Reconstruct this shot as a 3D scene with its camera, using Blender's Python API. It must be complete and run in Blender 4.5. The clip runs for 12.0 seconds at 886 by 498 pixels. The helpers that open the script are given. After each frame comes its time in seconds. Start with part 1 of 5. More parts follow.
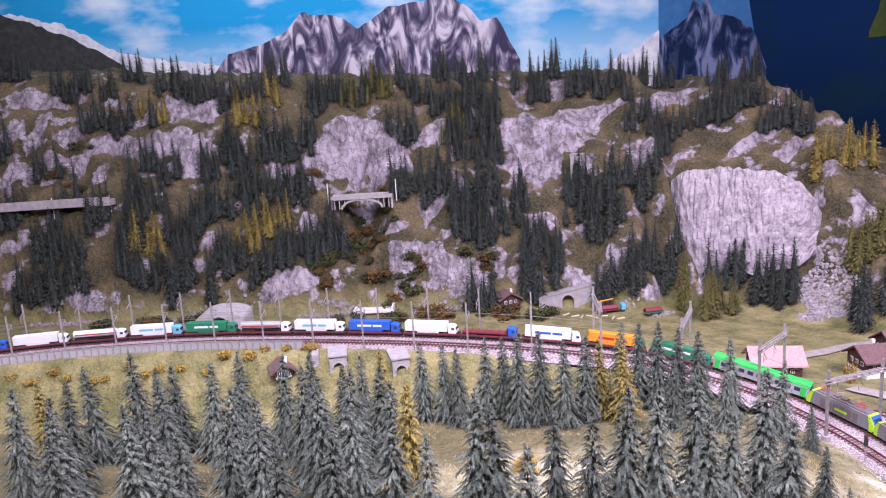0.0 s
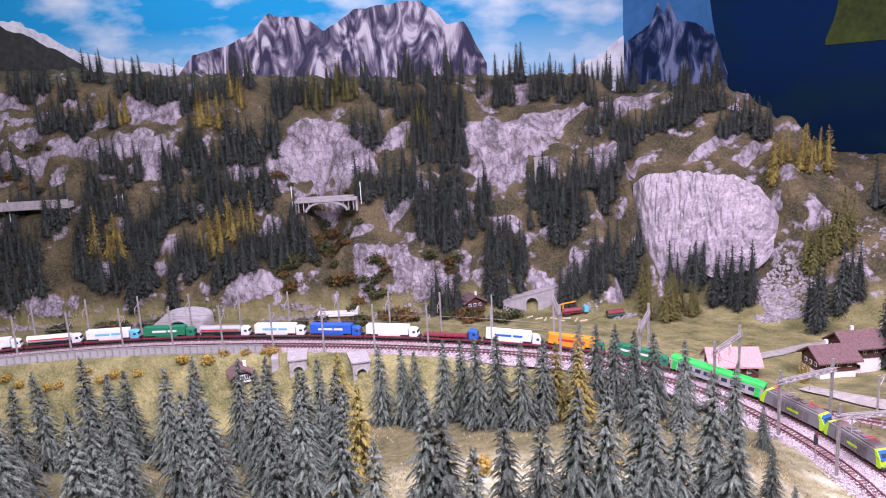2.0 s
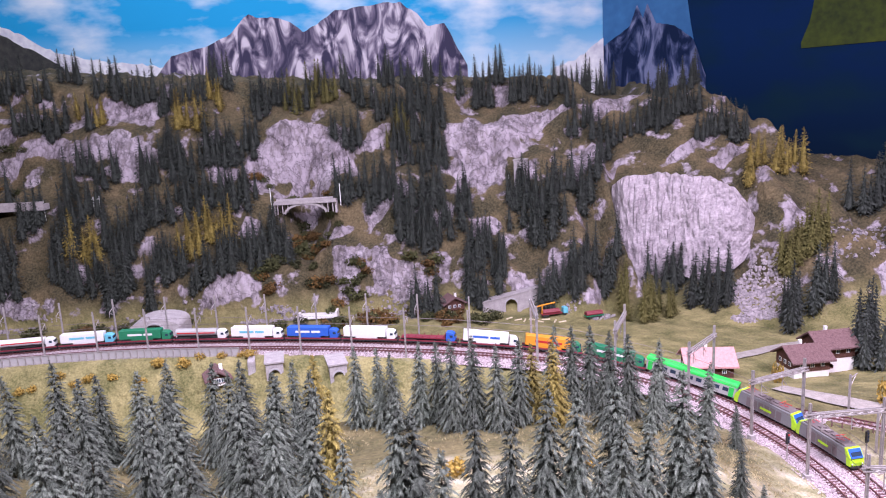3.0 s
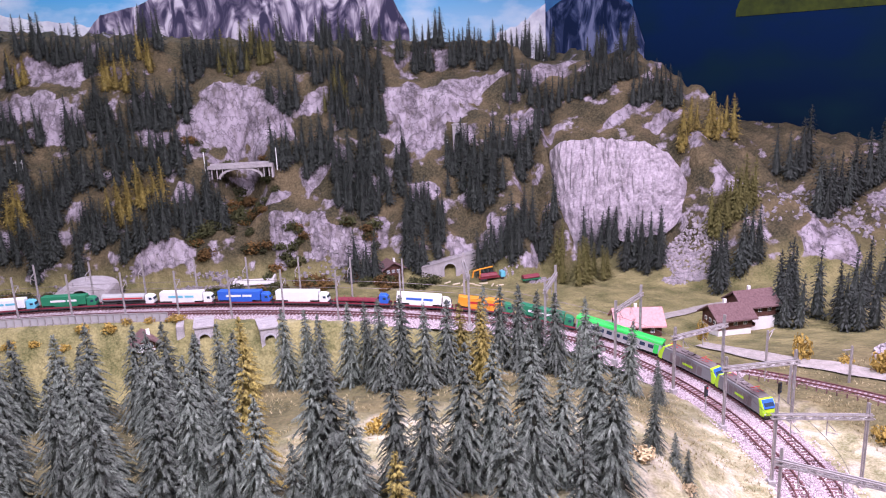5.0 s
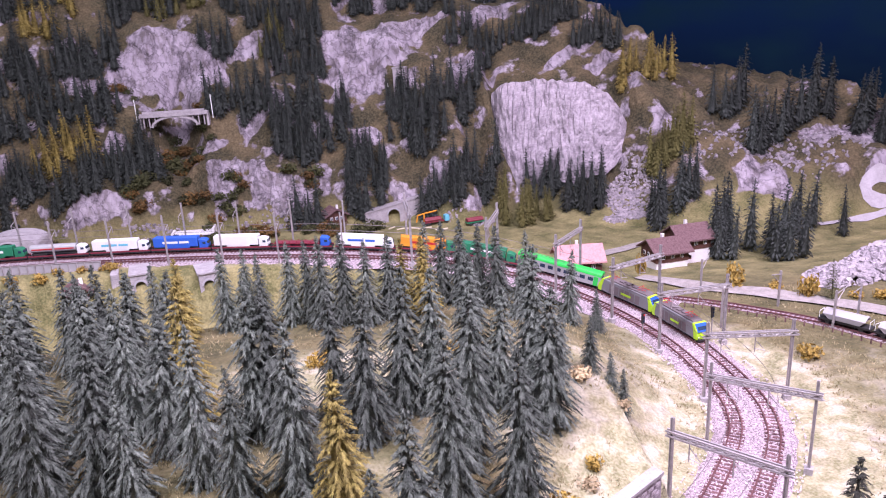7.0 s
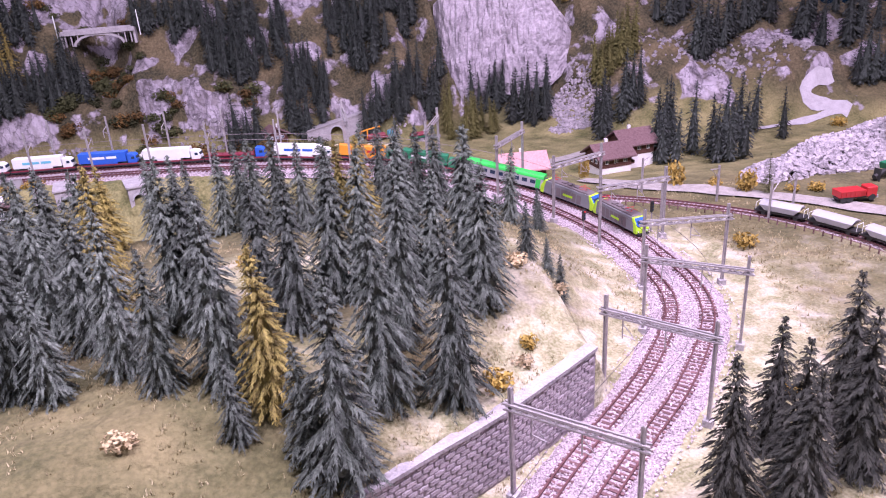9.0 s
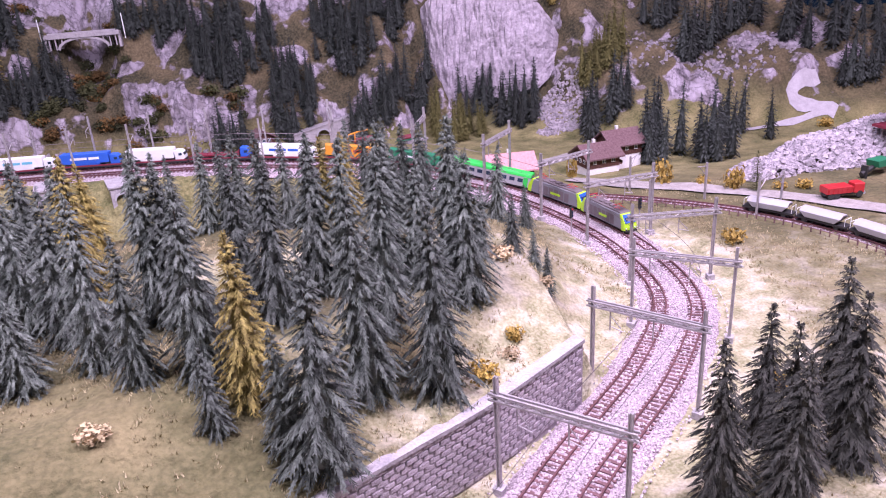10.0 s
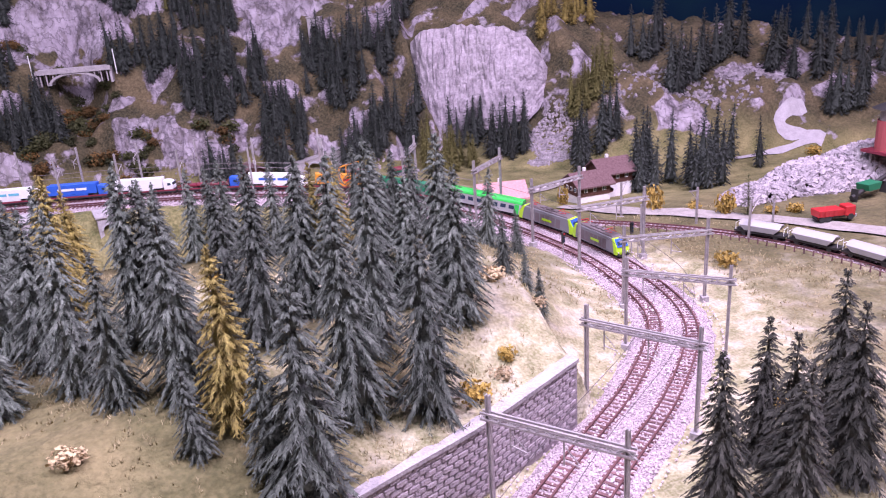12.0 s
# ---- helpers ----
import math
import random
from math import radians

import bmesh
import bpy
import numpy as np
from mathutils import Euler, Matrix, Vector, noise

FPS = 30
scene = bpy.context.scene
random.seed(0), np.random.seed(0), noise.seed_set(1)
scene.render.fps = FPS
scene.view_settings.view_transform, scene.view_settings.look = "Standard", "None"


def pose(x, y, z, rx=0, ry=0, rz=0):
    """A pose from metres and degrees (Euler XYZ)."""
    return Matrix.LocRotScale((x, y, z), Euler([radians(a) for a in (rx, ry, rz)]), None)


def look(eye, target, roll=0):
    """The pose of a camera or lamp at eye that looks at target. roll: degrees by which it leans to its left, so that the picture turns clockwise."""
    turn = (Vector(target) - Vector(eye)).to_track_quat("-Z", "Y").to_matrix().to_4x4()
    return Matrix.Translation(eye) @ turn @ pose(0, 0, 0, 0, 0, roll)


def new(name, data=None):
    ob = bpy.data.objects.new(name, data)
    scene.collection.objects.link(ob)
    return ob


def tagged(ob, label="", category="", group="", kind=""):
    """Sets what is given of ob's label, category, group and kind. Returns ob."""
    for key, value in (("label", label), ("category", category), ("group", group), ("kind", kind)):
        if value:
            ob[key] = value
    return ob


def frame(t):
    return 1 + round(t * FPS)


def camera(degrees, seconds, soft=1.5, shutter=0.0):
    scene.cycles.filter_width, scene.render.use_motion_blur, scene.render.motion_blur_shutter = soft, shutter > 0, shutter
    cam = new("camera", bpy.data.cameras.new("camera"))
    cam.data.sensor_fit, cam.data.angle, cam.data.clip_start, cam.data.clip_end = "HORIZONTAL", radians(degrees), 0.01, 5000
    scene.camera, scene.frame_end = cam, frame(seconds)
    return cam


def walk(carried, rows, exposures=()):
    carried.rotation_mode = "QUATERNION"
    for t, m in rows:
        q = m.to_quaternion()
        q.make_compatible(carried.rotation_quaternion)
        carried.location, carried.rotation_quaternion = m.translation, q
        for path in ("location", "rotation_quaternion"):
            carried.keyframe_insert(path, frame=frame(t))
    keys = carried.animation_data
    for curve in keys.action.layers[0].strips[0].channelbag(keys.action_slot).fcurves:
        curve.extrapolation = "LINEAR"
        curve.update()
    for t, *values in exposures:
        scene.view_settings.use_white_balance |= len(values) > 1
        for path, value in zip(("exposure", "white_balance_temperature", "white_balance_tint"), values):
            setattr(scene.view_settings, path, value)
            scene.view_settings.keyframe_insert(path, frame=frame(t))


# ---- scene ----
cam = camera(62.5, 12.0, soft=1.1)
PATH = [
    (0, (0.025, -0.289, 0.718), (0.034, 1.672, 0.324), -3.6),
    (0.5, (0.03, -0.29, 0.719), (0.057, 1.67, 0.325), -3.6),
    (1, (0.036, -0.292, 0.717), (0.085, 1.669, 0.325), -3.4),
    (1.5, (0.039, -0.289, 0.717), (0.111, 1.671, 0.325), -3.2),
    (2, (0.051, -0.29, 0.716), (0.139, 1.669, 0.326), -3.2),
    (2.5, (0.062, -0.299, 0.719), (0.169, 1.66, 0.33), -3.2),
    (3, (0.068, -0.292, 0.717), (0.2, 1.665, 0.328), -3.1),
    (3.2, (0.071, -0.289, 0.718), (0.215, 1.667, 0.325), -3.0),
    (4.8, (0.106, -0.3, 0.7), (0.351, 1.63, 0.239), -2.7),
    (5, (0.108, -0.297, 0.695), (0.372, 1.628, 0.219), -2.5),
    (5.5, (0.112, -0.298, 0.691), (0.413, 1.612, 0.181), -2.5),
    (6, (0.114, -0.3, 0.68), (0.448, 1.597, 0.143), -2.6),
    (6.5, (0.117, -0.303, 0.672), (0.477, 1.582, 0.108), -2.7),
    (7, (0.124, -0.304, 0.654), (0.513, 1.564, 0.054), -3.0),
    (7.5, (0.136, -0.306, 0.632), (0.561, 1.535, -0.022), -3.1),
    (7.7, (0.14, -0.307, 0.624), (0.575, 1.521, -0.061), -3.2),
    (9.3, (0.156, -0.308, 0.572), (0.645, 1.469, -0.205), -3.8),
    (9.5, (0.157, -0.308, 0.566), (0.653, 1.47, -0.203), -3.8),
    (10, (0.162, -0.305, 0.553), (0.67, 1.477, -0.199), -3.8),
    (10.5, (0.164, -0.3, 0.542), (0.685, 1.49, -0.183), -3.9),
    (11, (0.164, -0.295, 0.53), (0.697, 1.504, -0.163), -3.9),
    (11.5, (0.165, -0.295, 0.525), (0.704, 1.511, -0.144), -4.0),
    (12, (0.166, -0.3, 0.525), (0.709, 1.509, -0.131), -4.1),
]

walk(cam, [(t, look(eye, target, roll)) for t, eye, target, roll in PATH],
     exposures=[(0, 0.0, 6500, 10), (3.2, 0.0, 6500, 10), (5.5, -0.05, 6450, 13), (7.7, -0.1, 6350, 18), (9.5, -0.15, 6250, 24), (12.0, -0.15, 6250, 24)])

# ---- light: ceiling lamps over the front of the show hall, all out of view ----
world = bpy.data.worlds.new("hall_light")
scene.world = world
world.use_nodes = True
world.node_tree.nodes["Background"].inputs["Color"].default_value = (0.9, 0.86, 1.0, 1)
world.node_tree.nodes["Background"].inputs["Strength"].default_value = 0.12


def ceiling_lamp(name, eye, target, size, power, colour):
    data = bpy.data.lights.new(name, "AREA")
    data.shape, data.size, data.size_y, data.energy, data.color = "RECTANGLE", size[0], size[1], power, colour
    new(name, data).matrix_world = look(eye, target)


ceiling_lamp("lamp_front", (0.25, -0.2, 2.2), (0.3, 0.8, 0), (2.6, 0.5), 174, (0.95, 0.885, 1.05))
ceiling_lamp("lamp_side", (1.7, 0.3, 2.1), (1.1, 0.8, 0), (0.7, 0.5), 56, (0.98, 0.785, 1.05))
ceiling_lamp("lamp_back", (-0.3, 1.3, 2.4), (-0.2, 2.8, 0.2), (3.2, 0.4), 34, (0.93, 0.835, 1.06))
# unseen fill strip, added to brighten the painted backdrop
ceiling_lamp("fill_mural", (-0.5, 3.4, 2.45), (-0.5, 4.4, 1.2), (3.4, 0.2), 23, (0.9, 0.965, 1.04))


# ---- materials ----
def material(name, dark, light, scale=40.0, rough=0.85, bump=0.3, metal=0.0, fine=None, vary=0.0):
    """A surface whose colour wanders between two tones at two scales, with a fine relief."""
    m = bpy.data.materials.new(name)
    m.use_nodes = True
    nt = m.node_tree
    n, l = nt.nodes, nt.links
    bsdf = n["Principled BSDF"]
    bsdf.inputs["Roughness"].default_value, bsdf.inputs["Metallic"].default_value = rough, metal
    at = n.new("ShaderNodeTexCoord")
    big, small = n.new("ShaderNodeTexNoise"), n.new("ShaderNodeTexNoise")
    big.inputs["Scale"].default_value, small.inputs["Scale"].default_value = scale, fine or scale * 6
    big.inputs["Detail"].default_value = 4
    add = n.new("ShaderNodeMix")
    add.inputs["Factor"].default_value = 0.45
    l.new(at.outputs["Object"], big.inputs["Vector"])
    l.new(at.outputs["Object"], small.inputs["Vector"])
    l.new(big.outputs["Fac"], add.inputs["A"])
    l.new(small.outputs["Fac"], add.inputs["B"])
    ramp = n.new("ShaderNodeValToRGB")
    ramp.color_ramp.elements[0].position, ramp.color_ramp.elements[1].position = 0.33, 0.67
    ramp.color_ramp.elements[0].color, ramp.color_ramp.elements[1].color = (*dark, 1), (*light, 1)
    l.new(add.outputs["Result"], ramp.inputs["Fac"])
    last = ramp.outputs["Color"]
    if vary:
        info, hue = n.new("ShaderNodeObjectInfo"), n.new("ShaderNodeHueSaturation")
        span = n.new("ShaderNodeMapRange")
        span.inputs["To Min"].default_value, span.inputs["To Max"].default_value = 1 - vary, 1 + vary
        l.new(info.outputs["Random"], span.inputs["Value"])
        l.new(span.outputs["Result"], hue.inputs["Value"])
        l.new(last, hue.inputs["Color"])
        last = hue.outputs["Color"]
    l.new(last, bsdf.inputs["Base Color"])
    if bump:
        b = n.new("ShaderNodeBump")
        b.inputs["Strength"].default_value, b.inputs["Distance"].default_value = bump, 0.004
        l.new(small.outputs["Fac"], b.inputs["Height"])
        l.new(b.outputs["Normal"], bsdf.inputs["Normal"])
    return m


def plain(name, colour, rough=0.5, metal=0.0):
    tone = tuple(c * 0.86 for c in colour)
    return material(name, tone, colour, 60, rough, 0.05, metal)


def ground_material():
    """Flocked turf, bare rock, pale sand and road grit, laid out by the mesh's cover layer."""
    m = bpy.data.materials.new("ground_cover")
    m.use_nodes = True
    nt = m.node_tree
    n, l = nt.nodes, nt.links
    bsdf = n["Principled BSDF"]
    bsdf.inputs["Roughness"].default_value = 0.95
    at, cover = n.new("ShaderNodeTexCoord"), n.new("ShaderNodeVertexColor")
    cover.layer_name = "cover"
    parts = n.new("ShaderNodeSeparateColor")
    l.new(cover.outputs["Color"], parts.inputs["Color"])

    def grain(scale, detail=5, stretch=None):
        g = n.new("ShaderNodeTexNoise")
        g.inputs["Scale"].default_value, g.inputs["Detail"].default_value = scale, detail
        if stretch:
            mp = n.new("ShaderNodeMapping")
            mp.inputs["Scale"].default_value = stretch
            l.new(at.outputs["Object"], mp.inputs["Vector"])
            l.new(mp.outputs["Vector"], g.inputs["Vector"])
        else:
            l.new(at.outputs["Object"], g.inputs["Vector"])
        return g.outputs["Fac"]

    def tones(fac, *stops):
        r = n.new("ShaderNodeValToRGB")
        while len(r.color_ramp.elements) < len(stops):
            r.color_ramp.elements.new(0.5)
        for e, (p, c) in zip(r.color_ramp.elements, stops):
            e.position, e.color = p, (*c, 1)
        l.new(fac, r.inputs["Fac"])
        return r.outputs["Color"]

    def mix(fac, a, b, kind="MIX"):
        x = n.new("ShaderNodeMix")
        x.data_type, x.blend_type = "RGBA", kind
        if isinstance(fac, float):
            x.inputs[0].default_value = fac
        else:
            l.new(fac, x.inputs[0])
        l.new(a, x.inputs[6])
        l.new(b, x.inputs[7])
        return x.outputs[2]

    def threshold(value, extra, lo, hi, amount=0.5):
        s = n.new("ShaderNodeMath")
        s.operation = "MULTIPLY_ADD"
        l.new(extra, s.inputs[0])
        s.inputs[1].default_value = amount
        l.new(value, s.inputs[2])
        r = n.new("ShaderNodeMapRange")
        r.inputs["From Min"].default_value, r.inputs["From Max"].default_value = lo, hi
        l.new(s.outputs[0], r.inputs["Value"])
        return r.outputs["Result"]

    turf = tones(grain(9, 7), (0.36, (0.02, 0.02, 0.009)), (0.5, (0.056, 0.045, 0.022)), (0.64, (0.13, 0.096, 0.052)))
    turf = mix(0.28, turf, tones(grain(130, 4), (0.36, (0.02, 0.02, 0.01)), (0.64, (0.24, 0.19, 0.11))))
    moss = tones(grain(14, 7), (0.34, (0.1, 0.1, 0.035)), (0.66, (0.32, 0.275, 0.13)))
    moss = mix(0.35, moss, tones(grain(200, 3), (0.36, (0.05, 0.055, 0.018)), (0.64, (0.3, 0.26, 0.12))))
    turf = mix(parts.outputs["Blue"], turf, moss)
    sand = tones(grain(24), (0.36, (0.19, 0.185, 0.085)), (0.5, (0.35, 0.32, 0.19)), (0.64, (0.5, 0.455, 0.37)))
    sand = mix(0.3, sand, tones(grain(260, 2), (0.36, (0.1, 0.09, 0.045)), (0.64, (0.52, 0.46, 0.36))))
    rock = tones(grain(13, 9, (1, 1, 0.8)), (0.36, (0.17, 0.145, 0.17)), (0.5, (0.31, 0.265, 0.315)), (0.64, (0.46, 0.405, 0.47)))
    rock = mix(0.45, rock, tones(grain(34, 10, (1.6, 1.0, 0.6)), (0.4, (0.09, 0.07, 0.06)), (0.48, (0.25, 0.21, 0.25)), (0.6, (0.4, 0.345, 0.41))))
    white = (1.0, 1.0, 1.0)
    for scale, squash in ((9, 0.6), (26, 0.8)):
        crack = tones(grain(scale, 7, (1.0, 1.0, squash)), (0.465, white), (0.5, (0.16, 0.14, 0.15)), (0.53, white))
        rock = mix(0.6, rock, crack, "MULTIPLY")
    base = mix(threshold(parts.outputs["Green"], grain(20, 4), 0.55, 0.85), turf, sand)
    geo, up = n.new("ShaderNodeNewGeometry"), n.new("ShaderNodeSeparateXYZ")
    l.new(geo.outputs["Normal"], up.inputs[0])
    flat = n.new("ShaderNodeMath")
    flat.operation = "MULTIPLY_ADD"
    l.new(up.outputs["Z"], flat.inputs[0])
    flat.inputs[1].default_value = -0.22
    l.new(parts.outputs["Red"], flat.inputs[2])
    colour = mix(threshold(flat.outputs[0], grain(13, 8), 0.68, 0.76, 1.35), base, rock)
    l.new(colour, bsdf.inputs["Base Color"])
    bump = n.new("ShaderNodeBump")
    bump.inputs["Strength"].default_value, bump.inputs["Distance"].default_value = 1.0, 0.014
    l.new(grain(48, 9), bump.inputs["Height"])
    l.new(bump.outputs["Normal"], bsdf.inputs["Normal"])
    return m


GROUND = ground_material()
NEEDLES = material("needles", (0.005, 0.008, 0.008), (0.06, 0.07, 0.063), 60, 0.8, 0, vary=0.35, fine=160)
# grey-green needles; wide tone spread puts highlights and shaded interior into the colour
HIGHLIT = material("highlit_needles", (0.008, 0.013, 0.011), (0.175, 0.195, 0.17), 22, 0.85, 0, vary=0.35, fine=95)
# dark green-brown spruces by the line, with their shadow mixed into the tones
SHADOWSPRUCE = material("shadowed_needles", (0.004, 0.006, 0.005), (0.075, 0.072, 0.06), 22, 0.85, 0, vary=0.3, fine=95)
LARCH = material("larch_needles", (0.06, 0.04, 0.008), (0.36, 0.28, 0.075), 22, 0.8, 0, vary=0.25, fine=95)
OLIVE = material("olive_needles", (0.05, 0.05, 0.012), (0.16, 0.14, 0.045), 60, 0.8, 0, vary=0.2, fine=420)
BARK = material("bark", (0.03, 0.022, 0.016), (0.1, 0.075, 0.055), 90, 0.95, 0.5)
ROCK = material("quarry_rock", (0.24, 0.205, 0.24), (0.52, 0.455, 0.52), 30, 0.95, 0.8, fine=130)
RUBBLE = material("broken_stone", (0.16, 0.14, 0.16), (0.44, 0.39, 0.43), 60, 0.95, 0.6, vary=0.25)
BALLAST = material("ballast", (0.1, 0.065, 0.075), (0.68, 0.56, 0.63), 260, 0.95, 1.0, fine=520)
SLEEPER = material("sleeper", (0.1, 0.045, 0.05), (0.23, 0.125, 0.135), 200, 0.85, 0.4, vary=0.25)
RAIL = material("rusty_rail", (0.1, 0.04, 0.045), (0.2, 0.09, 0.095), 200, 0.5, 0.2, 0.3)
CONCRETE = material("concrete", (0.26, 0.235, 0.255), (0.45, 0.41, 0.44), 50, 0.9, 0.4)
STEEL = material("mast_steel", (0.3, 0.27, 0.29), (0.5, 0.46, 0.48), 120, 0.5, 0.2, 0.4)


# ---- the lie of the land ----
def lerp_table(table, x):
    xs, zs = zip(*table)
    return float(np.interp(x, xs, zs))


def smooth(a, b, v):
    t = min(1.0, max(0.0, (v - a) / (b - a)))
    return t * t * (3 - 2 * t)


def glide(points, step=0.02):
    """A smooth line through the points, resampled at even steps."""
    p = [Vector(q) for q in points]
    p = [2 * p[0] - p[1]] + p + [2 * p[-1] - p[-2]]
    fine = []
    for a, b, c, d in zip(p, p[1:], p[2:], p[3:]):
        for k in range(24):
            t = k / 24
            fine.append(0.5 * (2 * b + (c - a) * t + (2 * a - 5 * b + 4 * c - d) * t * t + (3 * b - a - 3 * c + d) * t ** 3))
    fine.append(p[-2])
    out, left = [fine[0]], step
    for a, b in zip(fine, fine[1:]):
        gap = (b - a).length
        while gap >= left and gap > 1e-9:
            a = a + (b - a) * (left / gap)
            out.append(a.copy())
            gap, left = (b - a).length, step
        left -= gap
    return out


def offset_line(line, d):
    """The line moved sideways, to the right of its way."""
    out = []
    for k, q in enumerate(line):
        way = (line[min(k + 1, len(line) - 1)] - line[max(k - 1, 0)]).normalized()
        out.append(q + Vector((way.y, -way.x, 0)).normalized() * d)
    return out


# the double track, from the near end round the bend to the far end
OUTER = glide([(0.2, 0.06, 0), (0.36, 0.165, 0), (0.495, 0.278, 0), (0.581, 0.344, 0), (0.661, 0.405, 0), (0.731, 0.469, 0), (0.792, 0.533, 0),
               (0.838, 0.595, 0), (0.873, 0.68, 0), (0.893, 0.8, 0), (0.899, 0.93, 0), (0.885, 1.06, 0), (0.84, 1.18, 0.01),
               (0.755, 1.29, 0.03), (0.63, 1.37, 0.055), (0.49, 1.43, 0.08), (0.345, 1.45, 0.1), (0.172, 1.475, 0.118), (-0.082, 1.555, 0.12),
               (-0.374, 1.625, 0.12), (-0.682, 1.669, 0.12), (-1.012, 1.662, 0.12), (-1.3, 1.6, 0.12), (-1.7, 1.45, 0.12)])
INNER = offset_line(OUTER, -0.057)
SIDING = glide([(0.86, 1.245, 0), (0.95, 1.17, 0), (1.046, 1.09, 0), (1.133, 1.0, 0), (1.2, 0.912, 0), (1.25, 0.81, 0), (1.285, 0.68, 0), (1.3, 0.5, 0)])
OUTER_NP = np.array([q[:] for q in OUTER])
SIDING_NP = np.array([q[:] for q in SIDING])
WALL_LINE = [(-0.3, 0.06), (0.05, 0.193), (0.203, 0.256), (0.293, 0.295), (0.396, 0.34), (0.549, 0.425), (0.7, 0.52)]
BASE_LINE = [(-3.0, 2.75), (-1.7, 2.66), (-1.2, 2.6), (-0.68, 2.55), (-0.17, 2.47), (0.19, 2.42), (0.5, 2.38), (0.77, 2.24), (1.0, 2.12),
             (1.2, 2.02), (1.5, 1.92), (1.9, 1.78), (2.4, 1.55), (3.4, 1.3)]
RIDGE = [(-3.0, 0.96), (-1.9, 0.92), (-1.59, 0.885), (-0.9, 0.84), (-0.39, 0.795), (0.0, 0.785), (0.4, 0.785), (0.65, 0.772), (0.89, 0.762),
         (1.1, 0.70), (1.24, 0.70), (1.36, 0.67), (1.52, 0.655), (1.56, 0.6), (1.6, 0.56), (1.65, 0.54), (1.69, 0.46), (1.72, 0.39), (1.76, 0.32),
         (1.84, 0.295), (1.92, 0.265), (2.09, 0.265), (2.2, 0.225), (2.38, 0.225), (2.5, 0.15), (2.72, 0.1), (3.4, 0.1)]
RUN = [(-3.0, 0.62), (-0.7, 0.62), (0.3, 0.75), (1.0, 0.9), (1.5, 1.05), (2.0, 0.8), (3.4, 0.6)]


QUARRY_TOP = [(0.94, 0.37), (1.006, 0.398), (1.143, 0.408), (1.272, 0.393), (1.34, 0.362), (1.375, 0.315), (1.398, 0.26), (1.5, 0.2)]
QUARRY_FOOT = [(0.93, 0.0), (0.971, 0.017), (1.113, 0.057), (1.23, 0.109), (1.34, 0.134), (1.38, 0.175), (1.398, 0.23), (1.5, 0.2)]


def quarry_back(x):
    return 2.57 - 0.674 * (x - 0.985)


def quarry_top(x):
    return lerp_table(QUARRY_TOP, x)


def mountain(x, y):
    q = (y - lerp_table(BASE_LINE, x)) / lerp_table(RUN, x)
    if q <= 0:
        return 0.0
    top = lerp_table(RIDGE, x) + 0.07
    q = q + 0.07 * noise.noise((x * 2.3, y * 2.3, 3.1)) + 0.03 * noise.noise((x * 7, y * 7, 1.3))
    # the gorge under the arch bridge, and the gully beside the quarry
    q -= 0.26 * math.exp(-(((x + 0.285) / 0.075) ** 2)) * smooth(0.1, 0.4, q) * (1 - smooth(0.5, 0.75, q))
    q -= 0.14 * math.exp(-(((x - 0.86) / 0.05) ** 2)) * (1 - smooth(0.5, 0.85, q))
    s = max(0.0, q)
    s = s ** 0.9 if s < 1 else 1 + 0.05 * min(s - 1, 1.5)
    steps = 0.028 * math.sin(s * 19 + 4 * noise.noise((x * 1.7, 4.4, 0))) * smooth(0.05, 0.2, s) * (1 - smooth(0.85, 1, s))
    ridged = 1 - 2 * abs(noise.noise((x * 6 + 2 * y, y * 4, 8.8)))
    crag = 0.045 * ridged + 0.026 * noise.noise((x * 15, y * 15, 2.8)) + 0.012 * abs(noise.noise((x * 34, y * 34, 4.1)))
    z = top * (s + steps) + crag * smooth(0.02, 0.15, s)
    if 0.93 < x < 1.5:
        # a steep quarry wall between a scree foot and a turf shoulder
        w = smooth(0.93, 1.0, x) * smooth(1.5, 1.42, x)
        back = quarry_back(x)
        foot = lerp_table(QUARRY_FOOT, x) * (y - lerp_table(BASE_LINE, x)) / (back - lerp_table(BASE_LINE, x))
        brow = quarry_top(x) + 0.015 + (top - quarry_top(x) - 0.015) * smooth(back + 0.06, back + 0.55, y) + 0.5 * crag * smooth(back, back + 0.2, y)
        k = smooth(back + 0.012, back + 0.05, y)
        z = z * (1 - w) + w * (foot * (1 - k) + brow * k)
    return z


